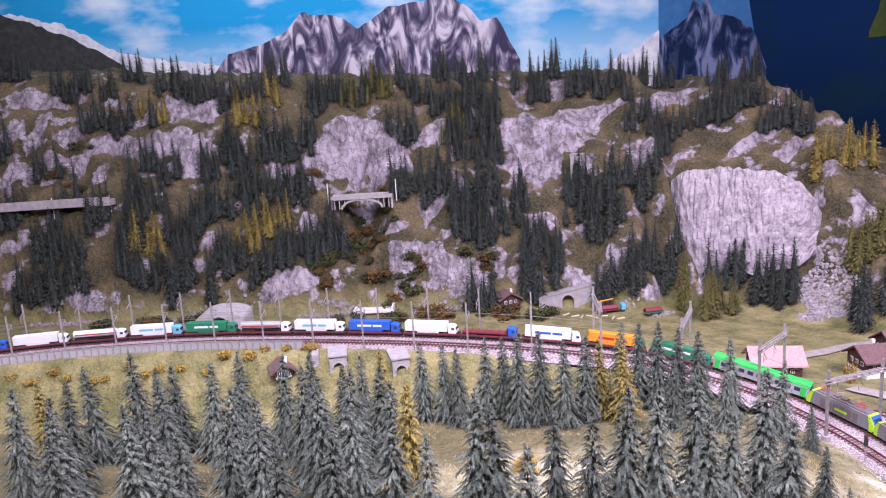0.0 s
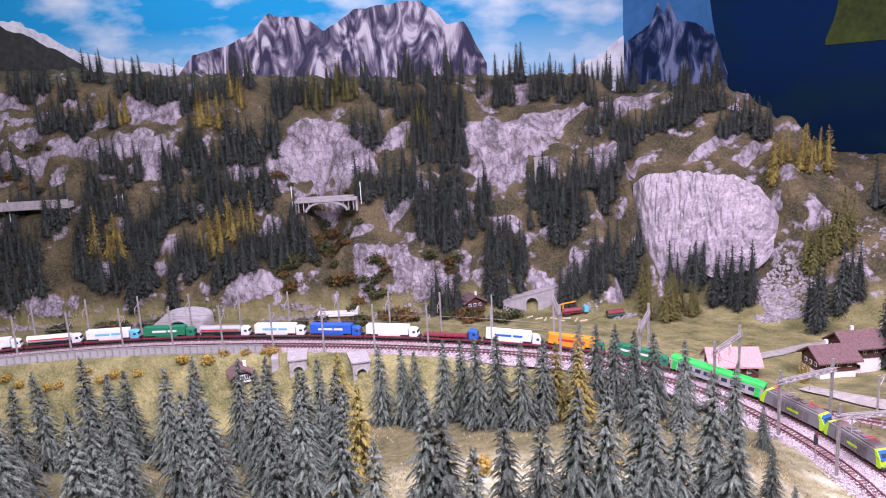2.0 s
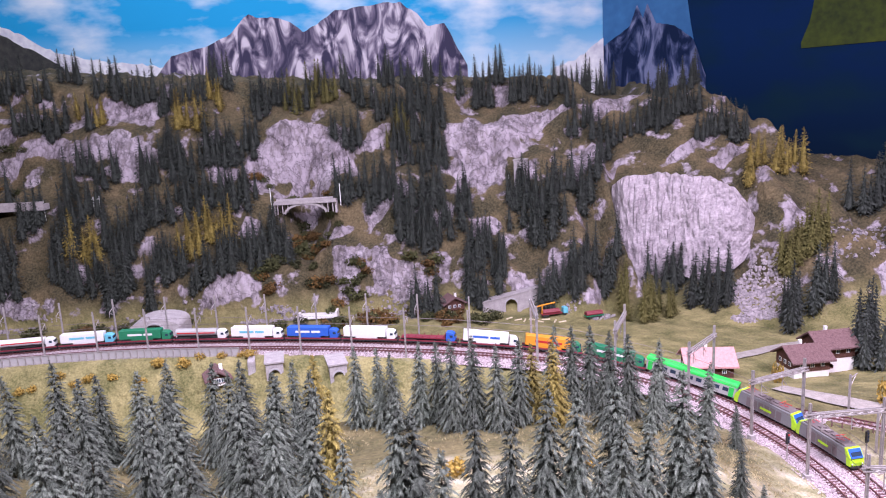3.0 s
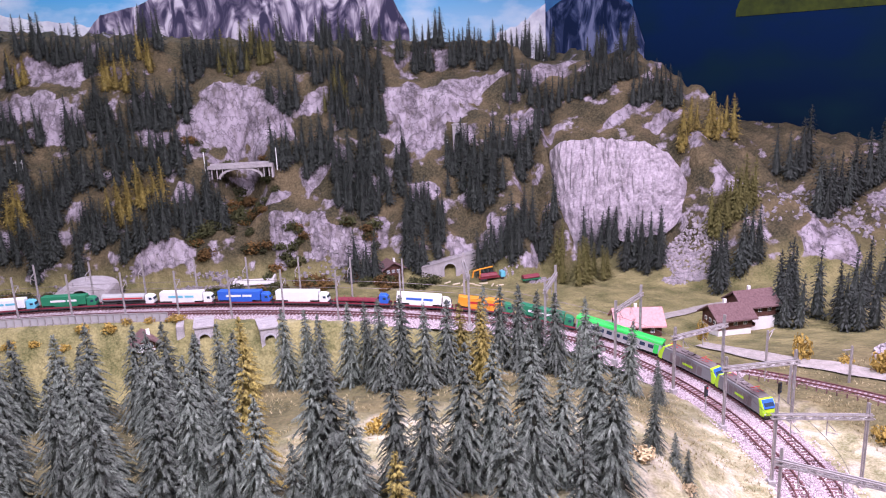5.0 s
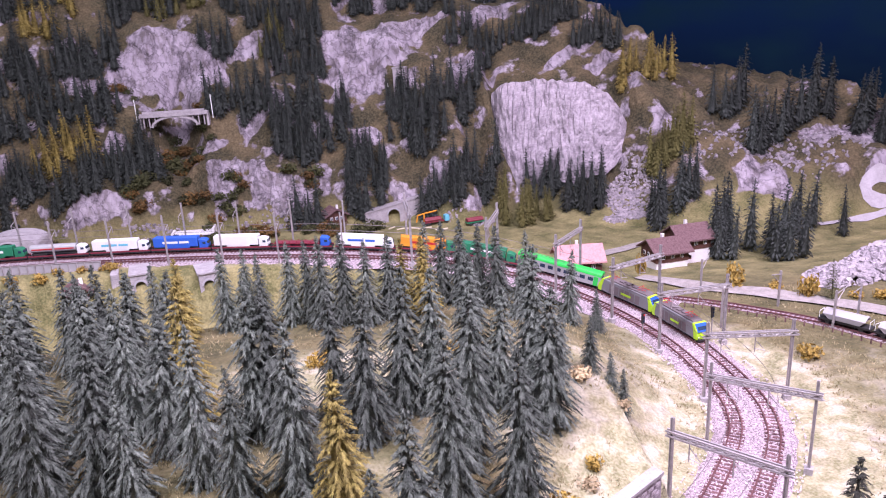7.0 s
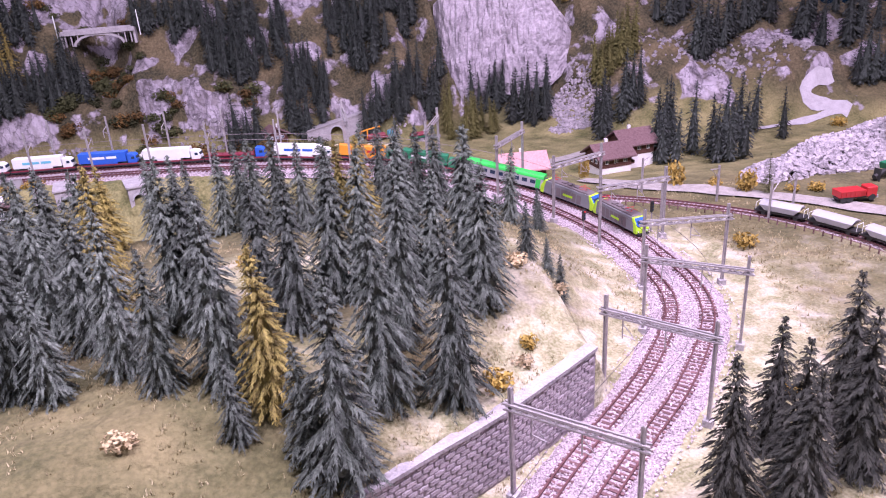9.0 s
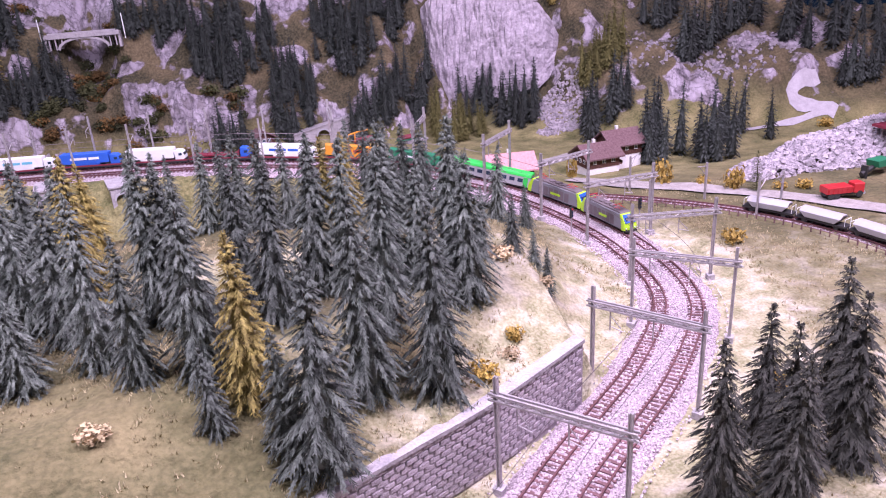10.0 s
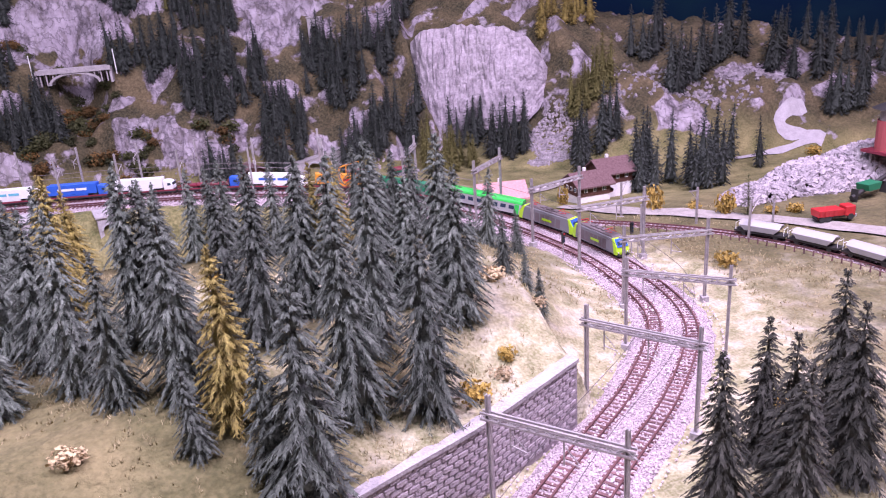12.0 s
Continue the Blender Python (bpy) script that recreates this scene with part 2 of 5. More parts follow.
def ground_z(x, y):
    """The height of the ground."""
    d2 = (OUTER_NP[:, 0] - x) ** 2 + (OUTER_NP[:, 1] - y) ** 2
    k = int(d2.argmin())
    d, bed = math.sqrt(d2[k]), OUTER_NP[k, 2]
    a, b = OUTER_NP[max(k - 1, 0)], OUTER_NP[min(k + 1, len(OUTER_NP) - 1)]
    inside = (b[0] - a[0]) * (y - a[1]) - (b[1] - a[1]) * (x - a[0]) > 0
    low = -0.075 * smooth(1.15, 1.6, y) * (1 - smooth(1.75, 1.95, y) * smooth(1.3, 1.7, x))
    hump = 0.012 * noise.noise((x * 3, y * 3, 0.5)) + 0.004 * noise.noise((x * 14, y * 14, 7.5))
    if inside and k < 780 and x > -2.5:
        # the wooded knoll inside the bend, behind a retaining wall at its near end
        e = d - 0.057
        crown = 0.148 - 0.075 * smooth(0.55, 1.1, y) + 0.012 * math.sin(5 * x + 1) - 0.05 * smooth(0.25, -0.2, y)
        crown += 0.02 * smooth(-0.2, -0.9, x)
        z = crown - 0.1 * smooth(1.1, 1.42, y) + hump
        wall = 1 - smooth(0.535, 0.6, x)
        bank = smooth(0.045, 0.30, e)
        over = y - lerp_table(WALL_LINE, x)
        steep = (0.6 + 0.4 * smooth(0.0, 0.2, over)) if over > 0.006 else 0.0
        f = wall * steep + (1 - wall) * bank
        far = smooth(1.2, 1.4, y)
        bank_far = smooth(0.05, 0.22, e)
        z = z * f * (1 - far) + far * (bed * (1 - bank_far) + (-0.03 + hump) * bank_far)
    else:
        z = hump * smooth(0.06, 0.2, d) + low * smooth(0.1, 0.4, d)
        s = np.sqrt(((SIDING_NP[:, :2] - (x, y)) ** 2).sum(1).min())
        z *= smooth(0.03, 0.12, s)
        f = smooth(0.06, 0.22 if bed > 0.02 else 0.07, d)
        z = bed * (1 - f) + z * f
        # the near verge rises towards the edge of the table
        z += 0.03 * smooth(0.35, 0.05, y) * smooth(0.5, 0.7, x)
    return z - (0.006 if d < 0.1 else 0) + mountain(x, y)


# ---- building helpers ----
def mesh_of(name, verts, faces, mat):
    me = bpy.data.meshes.new(name)
    me.from_pydata(verts, [], faces)
    me.materials.append(mat)
    return me


def piece(name, me, parent, label="", at=None):
    ob = new(name, me)
    ob.parent = parent
    if at is not None:
        ob.matrix_basis = at
    return tagged(ob, label)


def part(name, bm, mat, parent, label="", bevel=0.0):
    """Links a bmesh as one mesh object under a thing or a part."""
    if bevel:
        bmesh.ops.bevel(bm, geom=[e for e in bm.edges], offset=bevel, segments=1, affect="EDGES", clamp_overlap=True)
    me = bpy.data.meshes.new(name)
    bm.to_mesh(me)
    bm.free()
    me.materials.append(mat)
    ob = new(name, me)
    ob.parent = parent
    return tagged(ob, label)


def thing(name, m, label, category, group="", kind=""):
    ob = new(name)
    ob.empty_display_size = 0.01
    ob.matrix_basis = m
    return tagged(ob, label, category, group, kind)


def box(bm, x0, y0, z0, x1, y1, z1, m=None):
    v = [bm.verts.new((x, y, z)) for z in (z0, z1) for y in (y0, y1) for x in (x0, x1)]
    for f in ((0, 2, 3, 1), (4, 5, 7, 6), (0, 1, 5, 4), (2, 6, 7, 3), (0, 4, 6, 2), (1, 3, 7, 5)):
        bm.faces.new([v[k] for k in f])
    if m is not None:
        bmesh.ops.transform(bm, matrix=m, verts=v)
    return v


def boxes(*rows):
    bm = bmesh.new()
    for r in rows:
        box(bm, *r)
    return bm


def prism(outline, y0, y1):
    """A solid with that outline in x and z, from y0 to y1."""
    bm = bmesh.new()
    a = [bm.verts.new((x, y0, z)) for x, z in outline]
    b = [bm.verts.new((x, y1, z)) for x, z in outline]
    n = len(a)
    for k in range(n):
        bm.faces.new((a[k], a[(k + 1) % n], b[(k + 1) % n], b[k]))
    bm.faces.new(a[::-1])
    bm.faces.new(b)
    bmesh.ops.recalc_face_normals(bm, faces=bm.faces)
    return bm


def rod(bm, a, b, r, sides=6):
    a, b = Vector(a), Vector(b)
    m = Matrix.Translation((a + b) / 2) @ (b - a).to_track_quat("Z", "Y").to_matrix().to_4x4()
    bmesh.ops.create_cone(bm, cap_ends=True, segments=sides, radius1=r, radius2=r, depth=(b - a).length, matrix=m)


def drum(r, z0, z1, sides=16, axis="Z", x=0, y=0, r2=None):
    bm = bmesh.new()
    m = Matrix.Translation((x, y, 0)) @ {"Z": Matrix(), "X": Matrix.Rotation(radians(90), 4, "Y"), "Y": Matrix.Rotation(radians(-90), 4, "X")}[axis]
    bmesh.ops.create_cone(bm, cap_ends=True, segments=sides, radius1=r, radius2=r if r2 is None else r2, depth=z1 - z0,
                          matrix=m @ Matrix.Translation((0, 0, (z0 + z1) / 2)))
    return bm


def sweep(line, profile, name, mat, parent, label="", closed=True):
    """A bar of the given profile (sideways, up) along a line."""
    verts, faces, n = [], [], len(profile)
    for k, q in enumerate(line):
        way = (line[min(k + 1, len(line) - 1)] - line[max(k - 1, 0)]).normalized()
        side = Vector((way.y, -way.x, 0)).normalized()
        verts += [q + side * a + Vector((0, 0, b)) for a, b in profile]
    for k in range(len(line) - 1):
        for j in range(n if closed else n - 1):
            a, b = k * n + j, k * n + (j + 1) % n
            faces.append((a, b, b + n, a + n))
    if closed:
        faces += [tuple(range(n))[::-1], tuple((len(line) - 1) * n + j for j in range(n))]
    return piece(name, mesh_of(name, verts, faces, mat), parent, label)


# ---- the ground: one sheet from the front edge to the mural ----
ROCKS_WEST = [(-1.09, 3.13, 0.25, 0.05), (-1.14, 3.0, 0.19, 0.05), (-1.04, 2.95, 0.11, 0.03), (-1.6, 3.08, 0.09, 0.02), (-1.76, 3.11, 0.04, 0.06),
              (-1.54, 3.14, 0.18, 0.02), (-1.43, 3.04, 0.14, 0.02), (-1.62, 3.03, 0.11, 0.02), (-1.76, 3.0, 0.14, 0.02), (-1.45, 2.65, 0.09, 0.02),
              (-0.64, 2.57, 0.07, 0.02), (-0.53, 2.57, 0.07, 0.02), (-0.51, 2.72, 0.04, 0.02), (-1.88, 3.1, 0.06, 0.06), (-0.63, 2.89, 0.08, 0.03),
              (-1.82, 3.22, 0.15, 0.03)]
ROCKS_MIDDLE = [(-0.29, 2.98, 0.18, 0.03), (-0.41, 2.92, 0.13, 0.05), (-0.29, 2.95, 0.15, 0.03), (-0.17, 2.89, 0.12, 0.07), (-0.49, 2.86, 0.07, 0.08),
                (0.04, 2.96, 0.1, 0.02), (0.07, 2.73, 0.09, 0.03), (0.01, 2.71, 0.06, 0.03), (-0.11, 2.57, 0.09, 0.06), (0.01, 2.55, 0.04, 0.08),
                (0.07, 2.51, 0.06, 0.02), (0.13, 2.48, 0.06, 0.02), (0.25, 2.54, 0.04, 0.06), (0.29, 2.66, 0.03, 0.03), (0.44, 2.6, 0.06, 0.02),
                (-0.15, 2.69, 0.06, 0.02)]
ROCKS_EAST = [(0.48, 2.9, 0.17, 0.09), (0.49, 2.82, 0.2, 0.05), (0.45, 2.76, 0.12, 0.06), (0.61, 3.07, 0.05, 0.04), (0.67, 2.9, 0.13, 0.06),
              (0.91, 2.72, 0.12, 0.05), (0.77, 2.89, 0.1, 0.02), (1.06, 2.96, 0.16, 0.04), (1.3, 2.64, 0.15, 0.02), (1.43, 2.58, 0.1, 0.02),
              (0.71, 2.38, 0.04, 0.03), (0.64, 2.56, 0.05, 0.02), (1.75, 1.89, 0.1, 0.11), (2.07, 2.05, 0.12, 0.05), (2.26, 2.03, 0.1, 0.08),
              (2.34, 1.98, 0.1, 0.02), (2.16, 1.85, 0.06, 0.02), (2.35, 1.85, 0.1, 0.04), (1.55, 2.24, 0.07, 0.03)]
ROCKS = ROCKS_WEST + ROCKS_MIDDLE + ROCKS_EAST


def cover_at(x, y, z):
    """How much rock, sand and moss lies at a place."""
    rock = max([1 - ((x - a) / rx) ** 2 - ((y - b) / ry) ** 2 for a, b, rx, ry in ROCKS] + [-1])
    m = mountain(x, y)
    r = (0.15 + 0.34 * max(-0.3, min(1, rock * 1.6))) * smooth(0.005, 0.05, m) - 0.3 * (1 - smooth(0.005, 0.05, m))
    knoll = smooth(1.15, 0.7, y)
    g = 0.2 * knoll + 0.28 * knoll * smooth(-0.1, 0.35, x)
    g += 0.35 * math.exp(-((x - 0.1) / 0.25) ** 2 - ((y - 0.78) / 0.12) ** 2)
    near = np.sqrt(((OUTER_NP[:, :2] - (x + 0.02, y)) ** 2).sum(1).min())
    g += 0.35 * smooth(0.2, 0.08, near) - 0.12 * smooth(0.95, 1.2, x)
    b = smooth(0.55, 0.8, y + max(0, x - 0.9)) * (1 - smooth(0.0, 0.12, m)) * (0.35 + 0.65 * smooth(1.1, 1.4, y))
    front = smooth(0.62, 0.4, y) * smooth(0.5, 0.2, x)
    g += front * (-0.12 + 0.34 * noise.noise((x * 6, y * 6, 2.2)))
    return r, g, max(b, 0.45 * front)


def ground_sheet():
    xs = np.concatenate([np.linspace(-3.0, -1.9, 40), np.linspace(-1.88, 2.3, 330), np.linspace(2.33, 3.4, 35)])
    ys = np.concatenate([np.linspace(-0.75, 0.1, 22), np.linspace(0.115, 0.6, 70), np.linspace(0.61, 1.95, 100), np.linspace(1.962, 3.3, 125), np.linspace(3.35, 4.38, 24)])
    verts, cover = [], []
    for y in ys:
        for x in xs:
            z = ground_z(x, y)
            verts.append((x, y, z))
            cover.append((*cover_at(x, y, z), 1))
    w = len(xs)
    faces = [(r * w + c, r * w + c + 1, r * w + w + c + 1, r * w + w + c) for r in range(len(ys) - 1) for c in range(w - 1)]
    me = mesh_of("ground", verts, faces, GROUND)
    layer = me.color_attributes.new("cover", "FLOAT_COLOR", "POINT")
    layer.data.foreach_set("color", np.array(cover, dtype=np.float32).ravel())
    me.polygons.foreach_set("use_smooth", [True] * len(me.polygons))
    tagged(new("ground", me), "model mountainside of dry turf, bare rock and sand", "ground", kind="structure")


ground_sheet()


# ---- the mural behind, and the hall ----
def wash(name, low, high, z0, z1, cloud):
    """Painted sky: a wash from one tone to another with soft clouds."""
    m = bpy.data.materials.new(name)
    m.use_nodes = True
    nt = m.node_tree
    n, l = nt.nodes, nt.links
    at, sep = n.new("ShaderNodeTexCoord"), n.new("ShaderNodeSeparateXYZ")
    l.new(at.outputs["Object"], sep.inputs[0])
    span = n.new("ShaderNodeMapRange")
    span.inputs["From Min"].default_value, span.inputs["From Max"].default_value = z0, z1
    l.new(sep.outputs["Z"], span.inputs["Value"])
    ramp = n.new("ShaderNodeValToRGB")
    ramp.color_ramp.elements[0].color, ramp.color_ramp.elements[1].color = (*low, 1), (*high, 1)
    l.new(span.outputs["Result"], ramp.inputs["Fac"])
    mp, cl = n.new("ShaderNodeMapping"), n.new("ShaderNodeTexNoise")
    mp.inputs["Scale"].default_value = (1.0, 1.0, 2.2)
    l.new(at.outputs["Object"], mp.inputs["Vector"])
    l.new(mp.outputs["Vector"], cl.inputs["Vector"])
    cl.inputs["Scale"].default_value, cl.inputs["Detail"].default_value = 1.9, 8
    edge = n.new("ShaderNodeMapRange")
    edge.inputs["From Min"].default_value, edge.inputs["From Max"].default_value = 0.46, 0.72
    l.new(cl.outputs["Fac"], edge.inputs["Value"])
    mix = n.new("ShaderNodeMix")
    mix.data_type = "RGBA"
    mix.inputs[7].default_value = (*cloud, 1)
    l.new(edge.outputs["Result"], mix.inputs[0])
    l.new(ramp.outputs["Color"], mix.inputs[6])
    bsdf = n["Principled BSDF"]
    bsdf.inputs["Roughness"].default_value = 0.9
    bsdf.inputs["Specular IOR Level"].default_value = 0.1
    l.new(mix.outputs[2], bsdf.inputs["Base Color"])
    return m


def painted_rock(name, dark, light, snow):
    """Painted crags: pale streaks running down between dark clefts."""
    m = bpy.data.materials.new(name)
    m.use_nodes = True
    nt = m.node_tree
    n, l = nt.nodes, nt.links
    at, mp, g = n.new("ShaderNodeTexCoord"), n.new("ShaderNodeMapping"), n.new("ShaderNodeTexNoise")
    mp.inputs["Scale"].default_value, mp.inputs["Rotation"].default_value = (9, 1, 3.4), (0, 0.5, 0)
    g.inputs["Detail"].default_value, g.inputs["Distortion"].default_value, g.inputs["Scale"].default_value = 8, 2.0, 1.0
    l.new(at.outputs["Object"], mp.inputs["Vector"])
    l.new(mp.outputs["Vector"], g.inputs["Vector"])
    r = n.new("ShaderNodeValToRGB")
    r.color_ramp.elements.new(0.52)
    for e, (p, c) in zip(r.color_ramp.elements, ((0.4, dark), (0.5, light), (0.62, snow))):
        e.position, e.color = p, (*c, 1)
    l.new(g.outputs["Fac"], r.inputs["Fac"])
    bsdf = n["Principled BSDF"]
    bsdf.inputs["Roughness"].default_value = 0.9
    bsdf.inputs["Specular IOR Level"].default_value = 0.1
    l.new(r.outputs["Color"], bsdf.inputs["Base Color"])
    return m


def board(name, x0, x1, z0, z1, mat, m, label, category="mural"):
    ob = thing(name, m, label, category, kind="structure")
    part("panel", boxes((x0, 0, z0, x1, 0.04, z1)), mat, ob)
    return ob


def crest(name, tops, z0, y, mat, parent, seed, jag=0.02):
    """A flat painted range: a skyline through a few tops, roughened, cut down to z0."""
    rnd = random.Random(seed)
    xs = np.linspace(tops[0][0], tops[-1][0], 160)
    line = []
    for x in xs:
        z = lerp_table(tops, x)
        line.append((x, z + jag * (noise.noise((x * 9, seed, 0)) + 0.6 * noise.noise((x * 27, seed, 1)))))
    verts = [(x, y, z) for x, z in line] + [(x, y, z0) for x, z in line] + [(x, y + 0.003, z) for x, z in line]
    n = len(line)
    faces = [(k, k + n, k + n + 1, k + 1) for k in range(n - 1)] + [(k, k + 1, k + 2 * n + 1, k + 2 * n) for k in range(n - 1)]
    return piece(name, mesh_of(name, verts, faces, mat), parent)


SKY = wash("painted_sky", (0.35, 0.58, 0.8), (0.02, 0.32, 0.66), 0.95, 1.25, (0.85, 0.86, 0.9))
NAVY = wash("painted_navy", (0.001, 0.008, 0.02), (0.003, 0.018, 0.075), 0.2, 1.0, (0.004, 0.02, 0.035))
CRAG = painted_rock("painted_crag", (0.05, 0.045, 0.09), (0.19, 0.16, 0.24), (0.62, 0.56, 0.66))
NAVY_CRAG = painted_rock("painted_navy_crag", (0.008, 0.016, 0.05), (0.035, 0.05, 0.12), (0.18, 0.2, 0.34))
PINEWOOD = material("painted_pinewood", (0.012, 0.016, 0.02), (0.06, 0.06, 0.055), 30, 0.8, 0)
SNOW = material("painted_snow", (0.5, 0.5, 0.62), (0.85, 0.85, 0.9), 6, 0.8, 0)
mural = board("mural_back", -4.2, 1.468, 0.2, 2.4, SKY, pose(0, 4.4, 0), "painted alpine sky and snowy peaks behind the layout")
crest("snow_range", [(-4.2, 1.3), (-2.5, 1.4), (-2.2, 1.33), (-1.9, 1.15), (-1.6, 1.07), (-1.1, 1.02), (-0.4, 1.0)], 0.7, -0.002, SNOW, mural, 3, 0.03)
crest("wooded_hill", [(-4.2, 1.5), (-2.6, 1.42), (-2.3, 1.31), (-2.0, 1.16), (-1.8, 1.02), (-1.6, 0.9)], 0.7, -0.006, PINEWOOD, mural, 5, 0.02)
crest("peak_range", [(-1.32, 0.95), (-1.2, 1.09), (-1.0, 1.13), (-0.86, 1.19), (-0.72, 1.31), (-0.66, 1.285), (-0.58, 1.29), (-0.47, 1.25), (-0.4, 1.2), (-0.32, 1.23),
                     (-0.2, 1.31), (-0.05, 1.32), (0.1, 1.345), (0.2, 1.34), (0.3, 1.27), (0.36, 1.2), (0.42, 1.21), (0.47, 1.2), (0.54, 1.06), (0.6, 0.95)],
      0.7, -0.01, CRAG, mural, 8, 0.012)
crest("low_range", [(1.15, 0.9), (1.3, 0.96), (1.38, 1.0), (1.468, 1.08)], 0.7, -0.012, SNOW, mural, 2, 0.02)
# the angled side board: navy ground, blue band and peaks, dark green meadow
side = board("mural_side", 0, 4.0, -0.6, 2.4, NAVY, pose(1.47, 4.4, 0, 0, 0, -52), "dark blue painted mountains beside the bright mural")
crest("blue_band", [(0.0, 1.4), (0.3, 1.4), (0.55, 1.4), (0.6, 1.1), (0.64, 0.9)], 0.7, -0.003, material("painted_blue_band", (0.02, 0.1, 0.26), (0.04, 0.16, 0.38), 3, 0.8, 0), side, 4, 0.01)
crest("navy_peaks", [(0.0, 1.02), (0.1, 1.07), (0.2, 1.12), (0.25, 1.24), (0.29, 1.15), (0.32, 1.24), (0.38, 1.12), (0.5, 1.1), (0.62, 1.0), (0.7, 0.8)],
      0.6, -0.007, NAVY_CRAG, side, 6, 0.01)
crest("green_meadow", [(1.22, 0.93), (1.26, 1.05), (1.3, 1.3), (1.36, 1.6), (1.6, 1.62), (2.2, 1.6)], 0.9, -0.004, material("painted_meadow", (0.012, 0.022, 0.004), (0.05, 0.07, 0.006), 6, 0.9, 0), side, 9, 0.03)
HALL = material("hall_paint", (0.1, 0.095, 0.1), (0.16, 0.15, 0.16), 3, 0.9, 0.1)
for name, row in (("wall_west", (-4.3, -3.0, -1.2, -4.2, 4.5, 2.7)), ("wall_east", (4.4, -3.0, -1.2, 4.5, 4.5, 2.7)), ("wall_south", (-4.3, -3.1, -1.2, 4.5, -3.0, 2.7)),
                  ("wall_north", (-4.3, 4.5, -1.2, 4.5, 4.6, 2.7)), ("floor", (-4.3, -3.0, -1.3, 4.5, 4.5, -1.2)), ("ceiling", (-4.3, -3.0, 2.7, 4.5, 4.5, 2.8))):
    ob = part(name, boxes(row), HALL, None)
    tagged(ob, "plain dark painted surface of the show hall", name.split("_")[0], kind="structure")


# ---- conifers ----
def crown_mesh(name, seed, mat, layers, per, spread, sprays, droop=0.32, thick=1.0, core=0.0):
    """A crown one unit high: whorls of boughs that sweep out and down, fringed with narrow twigs of needles."""
    rnd = random.Random(seed)
    verts, faces = [], []

    def blade(a, b, w):
        way = b - a
        side = way.cross(Vector((rnd.uniform(-0.7, 0.7), rnd.uniform(-0.7, 0.7), 1))).normalized() * w
        k = len(verts)
        verts.extend([a, a + way * 0.45 + side, b, a + way * 0.45 - side])
        faces.append((k, k + 1, k + 2, k + 3))

    for i in range(layers):
        s = i / (layers - 1)
        z = 0.07 + 0.91 * s ** 0.92
        reach = spread * (1 - s) ** (0.68 if core > 0.5 else 0.78) * (1 - 0.45 * max(0, 0.12 - s) / 0.12) + 0.012
        n = max(5, round(per * (1 - 0.5 * s)))
        turn = rnd.random() * 6.3
        for j in range(n):
            a = turn + 6.283 * j / n + rnd.uniform(-0.3, 0.3)
            r = reach * rnd.uniform(0.62, 1.18)
            out = Vector((math.cos(a), math.sin(a), 0))
            foot = Vector((0, 0, z + rnd.uniform(-0.015, 0.015)))
            lift = rnd.uniform(-0.015, 0.025) + 0.05 * s
            drop = droop * rnd.uniform(0.75, 1.2)
            tip = foot + out * r + Vector((0, 0, lift - drop * r))
            mid = foot + out * r * 0.55 + Vector((0, 0, lift * 0.8 - drop * r * 0.38))
            blade(foot, mid, (0.03 * r + 0.003) * thick)
            blade(mid, tip, (0.035 * r + 0.002) * thick)
            across = Vector((-out.y, out.x, 0))
            for q in range(sprays):
                f = 0.25 + 0.72 * (q + rnd.random() * 0.8) / sprays
                at = foot.lerp(mid, f / 0.55) if f < 0.55 else mid.lerp(tip, (f - 0.55) / 0.45)
                for hand in (-1, 1):
                    long = (0.22 * r * (1.2 - f) + 0.018) * rnd.uniform(0.6, 1.25)
                    fall = -rnd.uniform(0.25, 0.75) - 0.5 * drop
                    blade(at, at + (across * hand * rnd.uniform(0.35, 0.9) + out * 0.9 + Vector((0, 0, fall))).normalized() * long, (0.0014 + long * 0.05) * thick)
    if core:
        k = len(verts)
        for z, q in ((0.05, 0.4), (0.1, 0.8), (0.45, 0.5), (0.86, 0.04)):
            verts.extend([Vector((spread * core * q * math.cos(6.283 * j / 8), spread * core * q * math.sin(6.283 * j / 8), z)) for j in range(8)])
        faces.extend([(k + 8 * i + j, k + 8 * i + (j + 1) % 8, k + 8 * i + 8 + (j + 1) % 8, k + 8 * i + 8 + j) for i in range(3) for j in range(8)])
    for j in range(3):
        blade(Vector((0, 0, 0.94)), Vector((rnd.uniform(-0.01, 0.01), rnd.uniform(-0.01, 0.01), 1.0)), 0.008)
    return mesh_of(name, verts, faces, mat)


def trunk_mesh(seed):
    bm = drum(0.021, -0.06, 0.9, 7, r2=0.003)
    for v in bm.verts:
        v.co.x += 0.008 * math.sin(v.co.z * 5 + seed)
    me = bpy.data.meshes.new("trunk")
    bm.to_mesh(me)
    bm.free()
    me.materials.append(BARK)
    return me


